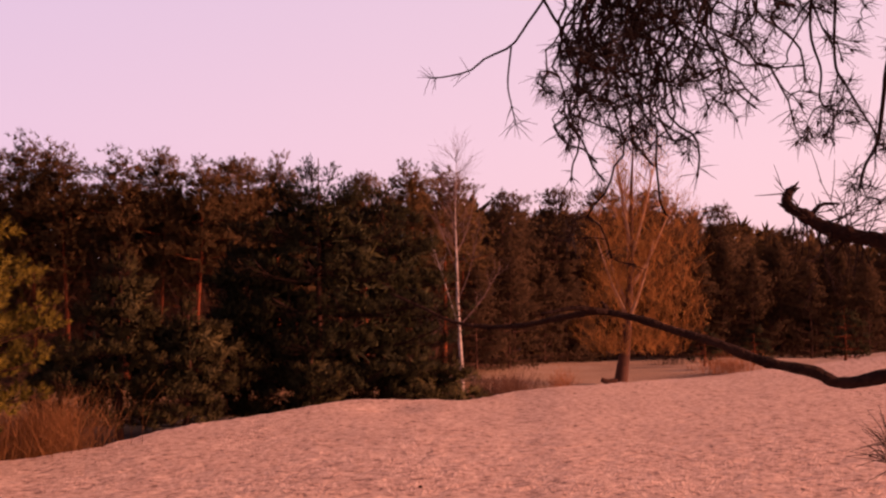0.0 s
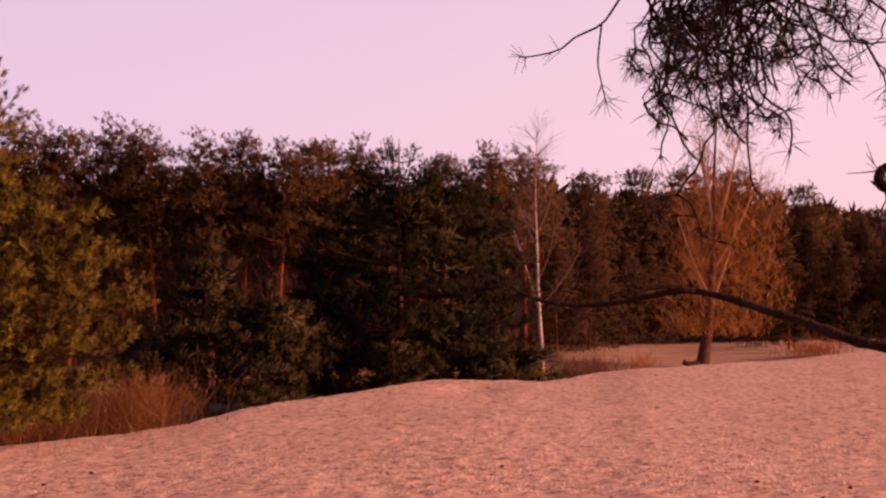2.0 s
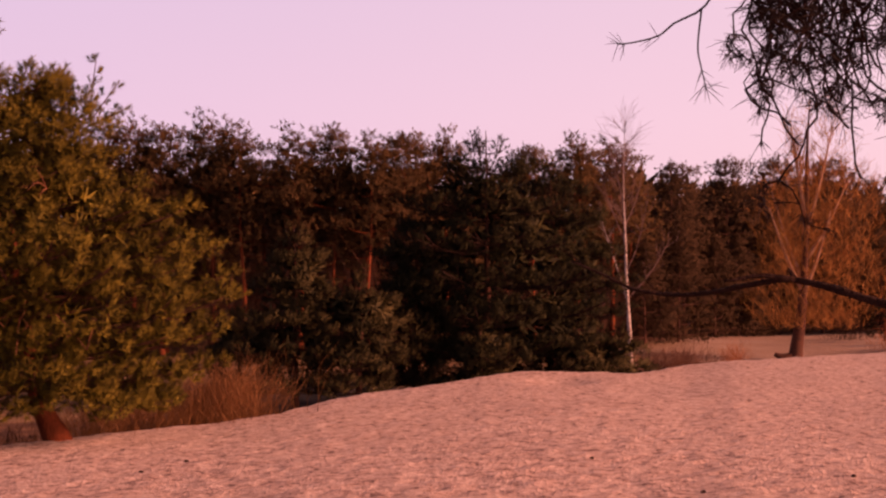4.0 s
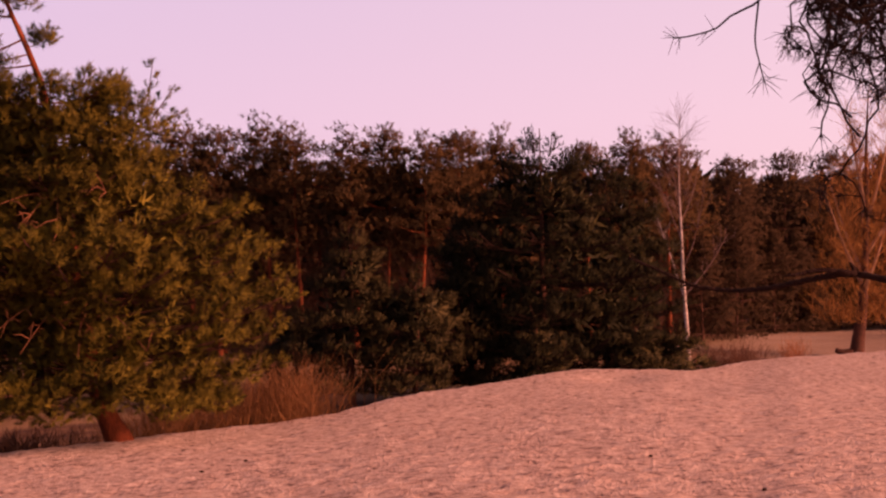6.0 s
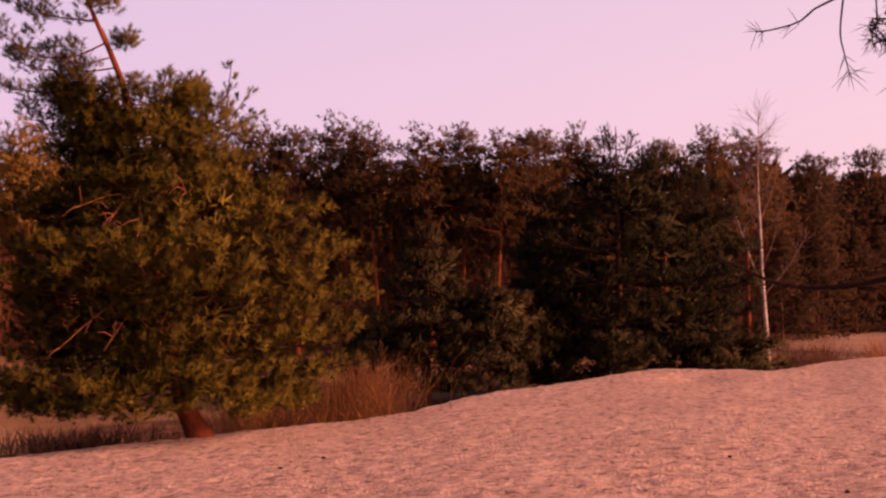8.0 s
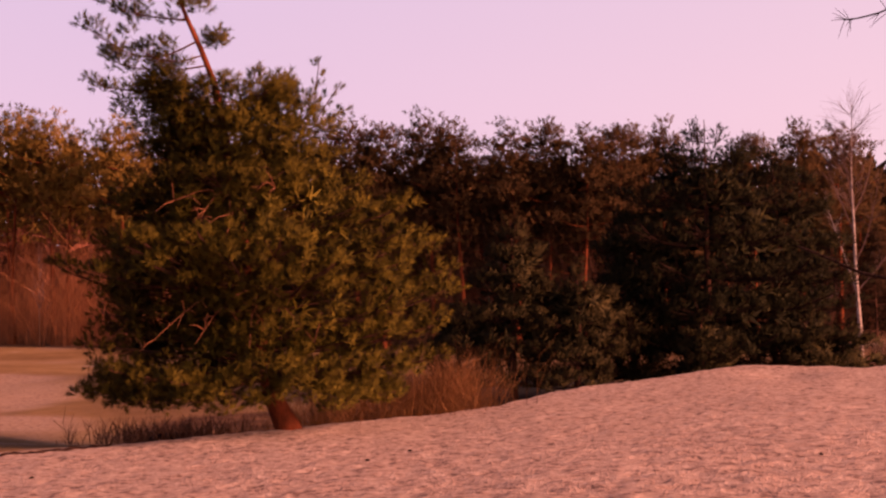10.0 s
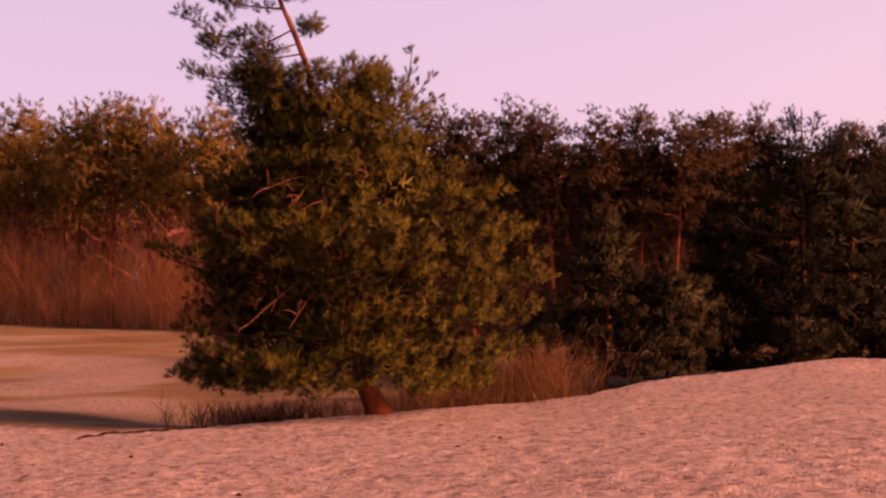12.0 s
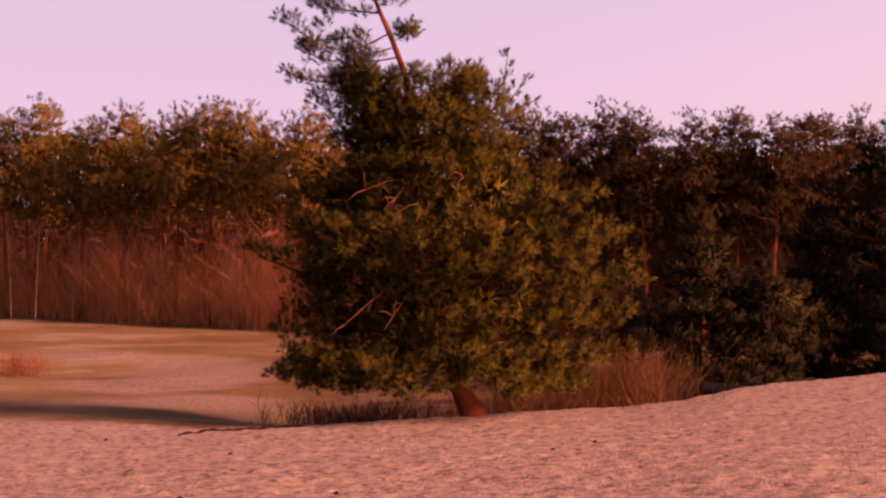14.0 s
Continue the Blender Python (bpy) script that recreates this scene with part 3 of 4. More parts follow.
# dark pines in the hollow, their shade put into the needle colour
HOLLOW = "dense dark green pine in the hollow behind the dune"
for bearing, metres, height, heights, radii, count, seed in [
        (-5.6, 30.5, 7.1, (0.4, 1.2, 2.6, 4.2, 5.4, 6.3, 7.0), (2.2, 2.8, 2.95, 2.5, 1.8, 1.0, 0.3), 11, 21),
        (-2.6, 32.5, 6.2, (0.4, 1.4, 2.8, 4.2, 5.2, 6.1), (1.5, 1.9, 2.0, 1.75, 1.2, 0.3), 9, 24),
        (-14.6, 29.0, 4.5, (0.3, 1.0, 2.0, 3.0, 4.0, 4.5), (1.7, 1.8, 1.45, 0.95, 0.45, 0.15), 9, 22),
        (-11.6, 28.6, 3.5, (0.3, 0.9, 1.8, 2.8, 3.4), (1.6, 1.7, 1.4, 0.8, 0.2), 8, 23),
        (-9.0, 30.4, 5.0, (0.3, 1.2, 2.6, 4.0, 4.9), (1.6, 1.8, 1.6, 0.9, 0.2), 9, 25),
        (-17.2, 31.5, 2.4, (0.2, 0.8, 1.4, 2.0, 2.3), (1.0, 1.1, 0.9, 0.5, 0.15), 7, 26),
        (0.3, 30.5, 1.98, (0.2, 0.7, 1.3, 1.9), (1.0, 1.2, 0.95, 0.3), 9, 27),
        (-1.3, 29.6, 1.85, (0.2, 0.6, 1.2, 1.8), (1.1, 1.2, 0.9, 0.3), 8, 28),
        (-5.9, 28.2, 1.7, (0.2, 0.7, 1.2, 1.6), (0.8, 0.9, 0.7, 0.2), 7, 29)]:
    s = height / 7
    low = 0.85 if height > 2 else 0.25
    p = Pine(seed, ((0, 0, -0.3), (0.02, 0, height * 0.3), (-0.1 * s, 0.05, height * 0.65), (0.05, 0, height * 0.98)), 0.05 + 0.10 * s, TUFT_MID, 0.012 + 0.016 * s)

    def hollow_radius(az, z):
        lump = 1 + 0.5 * float(lumps(np.array([math.cos(az) * 1.4 + seed]), np.array([math.sin(az) * 1.4 + z * 1.3]), 1.0, seed)[0])
        return float(np.interp(z, heights, radii)) * lump

    step = 0.42 + 0.44 * s
    tiers = np.arange(low, height * 0.93, step)
    p.whorls(tiers, hollow_radius, lambda z: max(5, int(count * (1.3 - 0.6 * z / height))), rise=0.12, wide=0.24 + 0.30 * s, clumps=13 if height > 2 else 6, low=0.2, up=1.0, uneven=0.32, sag=0.08, size=0.19 + 0.08 * s, count=10, flat=0.5, step=0.10)
    p.whorls(tiers[::2] + step * 0.5, lambda az, z: hollow_radius(az, z) * 0.5, 4, rise=0.15, wide=0.3 + 0.2 * s, clumps=5, low=0.2, up=0.8, size=0.22 + 0.10 * s, count=6)
    p.core((low + 0.2, height * 0.8), hollow_radius, int(60 + 260 * s), 0.3 + 0.3 * s, (0.05, 0.52))
    c = p.on_stem(height * 0.9)
    for k in range(5 if height > 3 else 2):
        a = p.rnd.uniform(0, 6.28)
        q = p.rnd.uniform(0.05, 0.42) * s
        f = c + np.array((math.cos(a) * q, math.sin(a) * q, -0.1))
        p.spike(f, f + (math.cos(a) * 0.1, math.sin(a) * 0.1, p.rnd.uniform(0.3, 0.65) * (0.5 + 0.5 * s)), 4, 0.16 + 0.08 * s)
    # tall ones get the shade-dark needles, those under 4.6 m the half-dark copy
    p.finish(at_spot(bearing, metres), (BARK_LIMB, NEEDLES_HALF_SHADED if height < 4.6 else NEEDLES_SHADED, BARK_DARK), HOLLOW if height > 2 else "low young pine bush in the hollow behind the dune", "pines in the hollow" if height > 2 else "young pines", turn=seed * 40, separate=True)

# tall forest pines: a few kinds, each built once
FOREST_LABEL = "tall pine with a bare reddish bole at the forest edge"
first = {}


def forest_pine(kind, bearing, metres, height, turn):
    at = at_spot(bearing, metres, 0.1)
    scale = height / 12
    if kind in first:
        t = copy_thing(first[kind], Matrix.Identity(4))
        broad = scale * (0.78 + 0.36 * ((turn * 7.13) % 1.0))
        t.matrix_basis = pose(*at, 0, 0, turn) @ Matrix.Diagonal((broad, broad, scale, 1))
        return
    r = random.Random(70 + kind)
    bend = r.uniform(-0.6, 0.6)
    base = (7.0, 7.6, 6.6, 6.2, 6.8, 5.6, 1, 1, 6.6, 6.0, 4.6, 4.0, 4.6, 3.6)[kind]
    wide = (2.7, 2.4, 2.8, 2.1, 2.3, 1.9, 2, 2, 2.4, 2.2, 2.4, 2.4, 2.3, 2.6)[kind]
    bushy, back = kind in (6, 7), 7 < kind < 12
    if bushy:
        base, wide = 0.8, 4.0
    p = Pine(40 + kind, ((0, 0, -0.4), (0.1, 0, 3), (bend * 0.5, 0.1, 7), (bend, 0, 11.8)), 0.17, TUFT_LIGHT if back or bushy else TUFT_COARSE, 0.03, False)
    shape = [wide * k * r.uniform(0.85, 1.15) for k in ((0.9, 1.0, 0.95, 0.8, 0.6, 0.4, 0.1) if bushy else (0.60, 0.92, 1.0, 1.0, 0.90, 0.68, 0.34))]
    steps = np.linspace(base, 11.7, 7)
    lean = r.uniform(0, 6.28)

    def far_radius(az, z):
        patch = 1 + 0.9 * float(lumps(np.array([math.cos(az) * 1.1 + kind]), np.array([math.sin(az) * 1.1 + z * 0.7]), 1.0, 70 + kind)[0])
        return float(np.interp(z, steps, shape)) * patch * (1 + 0.18 * math.cos(az - lean))

    # flat layers of boughs with gaps between them, and a full, broken top
    tiers = np.arange(base, 11.75, 1.1 if back else 0.95)
    p.whorls(tiers, far_radius, 4 if back else 5, rise=0.22, wide=0.85, clumps=4 if back else 6, uneven=0.34, low=1.0, up=0.45, size=0.62 if back else 0.52, count=6 if back else 8, flat=0.55, step=0.18)
    p.whorls(tiers[len(tiers) // 2:] + 0.4, lambda az, z: far_radius(az, z) * 0.6, 3 if back else 5, rise=0.3, wide=0.7, clumps=3, uneven=0.3, low=1.0, up=0.6, size=0.55, count=7, flat=0.6)
    p.core((base + 0.3, 11.0), far_radius, 50 if back else 110, 0.8, (0.05, 0.62))
    for _ in range(4):
        q = p.on_stem(11.0) + (r.uniform(-0.7, 0.7), r.uniform(-0.7, 0.7), r.uniform(-0.3, 0.3))
        p.spike(q, q + (r.uniform(-0.2, 0.2), 0, r.uniform(0.3, 0.7)), 2, 0.40)
    if not bushy:
        for _ in range(6):
            z, az = r.uniform(2.0, base), r.uniform(0, 6.28)
            p.bough(z, p.on_stem(z) + polar(az, 0.1) * r.uniform(0.5, 1.3), 0.4, 1, 0.4, 7, bare=r.random() < 0.6)
    # middle and right kinds take the shaded needle copies, right ones darker bark too
    first[kind] = p.finish(at, (BARK_LIMB if bushy or kind > 10 else BARK_RED, NEEDLES_HAZY_SHADED if bushy or kind > 10 else NEEDLES_FAR_SHADED if kind in (3, 4, 5, 9, 10) else NEEDLES_FAR_LIT), "dark bushy pine with boughs down to the ground" if bushy else FOREST_LABEL, "forest pines", turn, scale)


EDGE = [(-46.2, 94, 14.7), (-44.9, 91, 14.7), (-42.9, 86, 13.7), (-41.2, 82, 13.8), (-38.8, 77, 13.5), (-37.3, 74, 13.2), (-35.6, 72, 12.7),
        (-32.6, 68, 11.9), (-22.0, 61, 11.3), (-20.7, 60, 10.7), (-18.4, 60, 11.1), (-17.0, 59, 10.4), (-14.4, 58, 10.9), (-12.8, 58, 10.4), (-11.2, 57, 10.0),
        (-9.3, 58, 10.7), (-7.5, 59, 10.3), (-3.4, 62, 10.3), (-1.6, 63, 10.7), (0.2, 65, 11.0), (3.0, 79, 10.9), (5.5, 87, 11.9), (7.5, 89, 11.8), (10.1, 91, 12.6),
        (13.0, 93, 11.2), (16.1, 96, 10.0), (18.1, 97, 9.5), (20.5, 97, 9.3)]
rnd = random.Random(5)
for bearing, metres, height in EDGE:
    # bearing picks the copy: sunlit colour left of -23, shaded beyond it
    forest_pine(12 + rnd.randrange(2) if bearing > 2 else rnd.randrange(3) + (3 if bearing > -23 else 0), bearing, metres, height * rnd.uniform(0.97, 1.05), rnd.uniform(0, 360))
for row, (back, gap, tall) in enumerate([(5, 2.4, 0.95), (13, 4.2, 1.0)]):
    b = -54.0 + row * 0.6
    while b < 27:
        wood = float(np.interp(b, WOOD_BEARING, WOOD_RANGE))
        edge = float(np.interp(b, [e[0] for e in EDGE], [e[2] * (0.87 if e[0] < -23 or e[0] > 2 else 0.80) for e in EDGE]))
        d = wood + back + rnd.uniform(-2, 2)
        if -20.4 < b < -18.9:
            edge *= 0.78
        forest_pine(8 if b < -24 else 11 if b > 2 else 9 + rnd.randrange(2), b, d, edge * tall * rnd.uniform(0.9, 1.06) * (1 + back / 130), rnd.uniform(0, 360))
        b += gap * rnd.uniform(0.7, 1.3) * (0.62 if b > 1 else 1.0)
# bushy young pines under them; 1.7, 2.4, 5.9, 7.7 added as darkness for shade
for bearing, metres, height in [(9.6, 86, 6.2), (10.9, 88, 7.4), (12.1, 85, 6.8), (13.2, 89, 8.2), (14.4, 86, 7.0), (15.6, 90, 8.0), (16.9, 87, 6.6), (18.2, 91, 7.6), (19.4, 88, 6.4), (20.6, 90, 7.2), (6.6, 84, 4.2), (4.9, 81, 6.6), (3.2, 70, 6.4), (1.7, 66, 5.6), (5.9, 84, 6.8), (7.7, 86, 7.2), (2.4, 74, 6.8), (-19.0, 57, 3.4), (-9.6, 54, 5.8)]:
    forest_pine(6 + rnd.randrange(2), bearing, metres, height, rnd.uniform(0, 360))


def far_woods():
    """The depth of the forest: bole after bole and crowns that close the view."""
    r = np.random.RandomState(9)
    n = 16000
    b = np.concatenate((r.uniform(-62, 34, 11500), r.uniform(1, 32, 4500)))
    wood = np.interp(b, WOOD_BEARING, WOOD_RANGE)
    d = wood + r.uniform(20, 40, n)
    top = (np.interp(b, [e[0] for e in EDGE], [e[2] for e in EDGE]) * 0.88 + 0.6) * (d / wood) ** 0.5 * np.where(b > 1, 0.90, np.where(b < -23, 0.93, 0.84))
    z = LOW + top * np.where(np.arange(n) % 2, r.uniform(0, 1, n), r.uniform(0, 0.6, n))
    x, y = np.sin(np.radians(b)) * d, np.cos(np.radians(b)) * d
    sprays = r.normal(size=(n, 3)) * 0.6 + (0, 0, 1)
    size = r.uniform(1.8, 3.2, n)
    russet = (b < -23) & (z < LOW + 0.52 * top)
    # the forest's depth uses the shaded needle colour
    for pick, mat, label in ((~russet, NEEDLES_FAR_SHADED, "dark depth of the pine forest behind its edge"), (russet, TWIG_DEPTH, "russet leafless undergrowth deep in the forest")):
        leaves = Build()
        leaves.tufts(np.stack((x, y, z), -1)[pick], sprays[pick], size[pick], TUFT_DEEP)
        me = leaves.mesh("far_woods")
        me.materials.append(mat)
        tagged(new("far_woods", me), label, "forest", kind="stuff")


far_woods()


# ---- leafless trees and thickets ----
def spray(build, r, root, d, length, rad, kids, levels, spread=0.5, up=0.25, sides=3):
    """A twig with side twigs."""
    n = 3 if levels else 2
    pts, q = [root], root
    for _ in range(n):
        d = unit(d + np.array((r.gauss(0, 0.10), r.gauss(0, 0.10), up * 0.15)))
        q = q + d * length / n
        pts.append(q)
    pts = np.array(pts)
    build.tube(pts, np.linspace(rad, rad * 0.45, n + 1), sides, False)
    if levels <= 0:
        return
    for k in range(kids):
        s = 0.25 + 0.75 * (k + r.random()) / kids
        at = np.array([np.interp(s * n, np.arange(n + 1), pts[:, c]) for c in range(3)])
        side = unit(np.cross(d, polar(r.uniform(0, 6.28), r.uniform(-0.5, 0.5))))
        spray(build, r, at, unit(d + side * spread * r.uniform(0.6, 1.5) + np.array((0, 0, up * 0.4))), length * r.uniform(0.4, 0.65), rad * 0.6, max(2, kids - 1), levels - 1, spread, up, 3)


def ochre_tree():
    t = thing("bare_tree", at_spot(8.4, 54.5, 0.1), "leafless tree with dense ochre twigs on a stout trunk", "tree", turn=-8)
    r = random.Random(61)
    bole = Build()
    stem = curve(((-0.05, 0, -0.3), (0.05, 0, 0.6), (0.28, 0, 2.2), (0.45, 0, 4.4), (0.55, 0.1, 6.6), (0.60, 0, 9.0), (0.75, 0, 11.4)), 18)
    bole.tube(stem, np.interp(stem[:, 2], [-0.3, 0.3, 2, 5, 8, 11.4], [0.40, 0.30, 0.20, 0.13, 0.08, 0.02]), 12)
    bole.tube(curve(((-0.15, -0.1, 0.25), (-0.55, -0.2, 0.22), (-0.85, -0.25, 0.35)), 6), np.linspace(0.2, 0.10, 6), 7)
    part("trunk", bole, BARK_LIMB, t, smooth=True)
    crown = Build()
    for k, (z, az, tip) in enumerate([(4.3, 0.1, (2.2, 0, 7.6)), (3.4, 2.9, (-0.9, 0.5, 7.4)), (5.0, 1.8, (0.3, 1.2, 9.2)), (2.8, -0.9, (1.5, -1.2, 6.4)), (5.6, 0.4, (1.7, 0.3, 10.2)), (3.0, 4.0, (-1.0, -1.2, 6.6)), (6.2, 3.0, (-0.1, 0, 10.4))]):
        root = np.array([np.interp(z, stem[:, 2], stem[:, c]) for c in range(3)])
        b = Build()
        p = curve((root, root * 0.5 + np.array(tip) * 0.5 + (0, 0, -0.25), tip), 8)
        b.tube(p, np.linspace(0.11, 0.025, 8), 6)
        for i in range(26):
            s = r.uniform(0.3, 1) * 7
            at = np.array([np.interp(s, np.arange(8), p[:, c]) for c in range(3)])
            spray(crown, r, at, unit(np.array((r.gauss(0, 0.5), r.gauss(0, 0.5), 1.0))), r.uniform(0.6, 1.3), 0.014, 4, 1)
        part("limb", b, BARK_PALE, t, smooth=True)
    for i in range(2500):
        z = 1.7 + 9.8 * r.random() ** 1.15
        az = r.uniform(0, 6.28)
        lump = 1 + 0.55 * float(lumps(np.array([math.cos(az) * 1.4 + z * 0.2]), np.array([math.sin(az) * 1.4 + z * 0.8]), 1.0, 41)[0])
        full = float(np.interp(z, [1.7, 2.2, 3.2, 5.0, 7.0, 8.2, 9.0, 10.5, 11.8], [1.9, 2.35, 2.6, 2.65, 2.55, 2.2, 1.4, 1.1, 0.6]))
        rad = lump * full * r.random() ** 0.42
        if z > 8.4 and r.random() < 0.75:
            continue
        c = np.array([np.interp(z, stem[:, 2], stem[:, k]) for k in range(3)])
        at = np.array((c[0] + 0.55 + rad * math.cos(az), c[1] + rad * math.sin(az), z - 0.3))
        spray(crown, r, at, unit(np.array((math.cos(az) * 0.22 + r.gauss(0, 0.55), math.sin(az) * 0.22 + r.gauss(0, 0.55), 0.75))), r.uniform(0.3, 0.75), 0.0085, 5, 1, 0.9)
    part("crown", crown, TWIG_ORANGE, t, "dense ochre twigs")


ochre_tree()


def birch():
    t = thing("birch_tree", at_spot(1.05, 42, 0.1), "slender leafless birch with white bark", "tree")
    r = random.Random(62)
    stem = curve(((0, 0, -0.3), (-0.02, 0, 1.2), (-0.12, 0, 3.2), (-0.16, 0, 5.0), (-0.2, 0, 6.6), (-0.14, 0, 8.8)), 16)
    bole = Build()
    bole.tube(stem, np.interp(stem[:, 2], [-0.3, 2, 6, 8.8], [0.095, 0.070, 0.032, 0.008]), 10)
    part("trunk", bole, BARK_BIRCH, t, smooth=True)
    for z, tip, rad in [(2.6, (-1.05, 0, 5.7), 0.034), (2.7, (1.4, 0.2, 4.8), 0.022), (3.6, (0.5, -0.4, 5.6), 0.018), (4.6, (-0.9, 0.3, 6.6), 0.022), (5.2, (0.5, 0.2, 7.2), 0.02), (5.8, (-0.6, -0.2, 7.6), 0.018), (2.2, (-1.3, 0.2, 2.6), 0.018)]:
        root = np.array([np.interp(z, stem[:, 2], stem[:, c]) for c in range(3)])
        p = curve((root, root * 0.5 + np.array(tip) * 0.5 + (0.05, 0, -0.12), tip), 8)
        b = Build()
        b.tube(p, np.linspace(rad, rad * 0.3, 8), 5)
        for i in range(9):
            s = r.uniform(0.35, 1) * 7
            at = np.array([np.interp(s, np.arange(8), p[:, c]) for c in range(3)])
            spray(b, r, at, unit(np.array((r.gauss(0, 0.6), r.gauss(0, 0.6), 0.7))), r.uniform(0.4, 0.8), 0.007, 3, 1)
        part("limb", b, BARK_BIRCH if rad > 0.028 else TWIG_GREY, t)
    crown = Build()
    for i in range(80):
        z = r.uniform(5.2, 8.6)
        c = np.array([np.interp(z, stem[:, 2], stem[:, k]) for k in range(3)])
        spray(crown, r, c, unit(np.array((r.gauss(0, 0.7), r.gauss(0, 0.7), 0.9))), r.uniform(0.5, 1.0), 0.0065, 4, 1, up=0.1)
    part("crown", crown, TWIG_GREY, t, "fine greyish pink twigs")


birch()


def thicket(name, label, spots, tall, count, mat, seed, rad=0.012, kids=4, lean=0.2, category="shrub", kind="stuff", spread=0.4, clumps=0.0):
    """Upright leafless stems with side twigs, over a stretch of ground."""
    r = random.Random(seed)
    b = Build()
    for _ in range(count):
        bearing, metres = spots(r)
        x, y, z = at_spot(bearing, metres, 0.05)
        h = r.uniform(*tall) * (1 + clumps * 1.6 * float(lumps(np.array([x]), np.array([y]), 4.0, seed)[0]))
        spray(b, r, np.array((x, y, z)), unit(np.array((r.gauss(0, lean), r.gauss(0, lean), 1.0))), h, rad * (0.6 + 0.4 * h / tall[1]), kids, 1, spread=spread, up=0.5)
    me = b.mesh(name)
    me.materials.append(mat)
    return tagged(new(name, me), label, category, kind=kind)


def along_wood(lo, hi, front, back):
    def pick(r):
        b = r.uniform(lo, hi)
        return b, float(np.interp(b, WOOD_BEARING, WOOD_RANGE)) + r.uniform(front, back)
    return pick


thicket("thicket", "russet leafless thicket along the forest edge", along_wood(-53, -27, -2.5, 5), (0.8, 3.6), 2400, TWIG_RED, 81, 0.011, 7, 0.20, spread=0.75, clumps=0.6)
thicket("thicket", "tall thin russet saplings among the forest pines", along_wood(-53, -27, -1, 6), (2.6, 5.4), 620, TWIG_RED, 84, 0.011, 8, 0.10, spread=0.5, clumps=0.5)
thicket("thicket", "russet saplings deeper among the forest boles", along_wood(-55, -25, 5, 22), (3.0, 6.8), 600, TWIG_RED, 85, 0.018, 6, 0.12, spread=0.5, clumps=0.4)
# the next two thickets carry their shade in the twig colour
thicket("thicket", "russet undergrowth beneath the forest pines, darkened as in shade", along_wood(-27, 2, 2, 14), (1.5, 4.5), 1000, TWIG_DARK_SHADED, 82, 0.018, 6, 0.2, spread=0.6, clumps=0.5)
thicket("thicket", "russet undergrowth behind the sandy clearing, darkened as in shade", along_wood(8, 25, 4, 12), (0.8, 2.2), 260, TWIG_DARK_SHADED, 83, 0.018, 6, 0.2, spread=0.6, clumps=0.5)


def around(bearing, metres, wide, deep):
    return lambda r: (bearing + r.gauss(0, wide), metres + r.gauss(0, deep))


for bearing, metres, wide, deep, tall, count, mat, label in [
        (-17.9, 20.9, 1.1, 0.7, (0.3, 0.95), 800, DRY_GRASS, "tan dry brush beside the wide pine"),
        (-22.0, 20.4, 2.2, 0.7, (0.2, 0.7), 800, DRY_GRASS, "dry brown brush on the dune edge"),
        # dead brush, with the shade below the pine put into its colour
        (-30.6, 19.2, 1.7, 0.5, (0.12, 0.42), 520, TWIG_DARK_SHADED, "low dead brush beneath the wide pine"),
        (-45.6, 38.0, 0.55, 0.5, (0.3, 0.75), 160, TWIG_RED, "low russet shrub on the dry grass"),
        (3.6, 39.5, 0.6, 0.8, (0.4, 1.05), 260, TWIG_DARK_SHADED, "russet leafless shrub behind the dune crest"),
        (2.4, 38.5, 0.7, 0.8, (0.4, 1.1), 240, TWIG_DARK_SHADED, "russet leafless shrub behind the dune crest"),
        (5.7, 44.5, 0.28, 0.4, (0.4, 0.95), 70, TWIG_RED, "small leafless shrub on the sand"),
        (13.3, 60.0, 0.7, 0.8, (0.4, 0.9), 240, TWIG_RED, "low russet shrub at the edge of the clearing"),
        (10.7, 74.0, 0.5, 0.8, (0.4, 1.4), 120, BARK_DARK, "heap of dark dead branches in the clearing")]:
    thicket("shrub", label, around(bearing, metres, wide, deep), tall, count, mat, int(900 + bearing * 7), 0.0045 if mat is DRY_GRASS else 0.008, 4, 0.4, spread=0.8)

for bearing, metres, height, radius, seed in [(18.35, 58.5, 2.5, 1.15, 91), (14.4, 65, 1.9, 0.9, 92), (12.2, 70, 2.2, 1.0, 93)]:
    p = Pine(seed, ((0, 0, -0.2), (0.03, 0, height * 0.5), (0, 0, height)), 0.08, TUFT_COARSE, 0.02)
    p.whorls(np.arange(0.4, height * 0.95, 0.45), lambda az, z: float(np.interp(z, (0.4, height * 0.4, height * 0.7, height), (radius * 0.9, radius, radius * 0.65, 0.15))), 7, rise=0.1, wide=0.3, clumps=4, low=0.2, up=0.8, size=0.28, count=9)
    p.spike((0, 0, height * 0.85), (0, 0, height * 1.08), 3, 0.25)
    p.finish(at_spot(bearing, metres), (BARK_RED, NEEDLES_SHADED), "small young pine at the edge of the sandy clearing", "young pines")

r = random.Random(15)
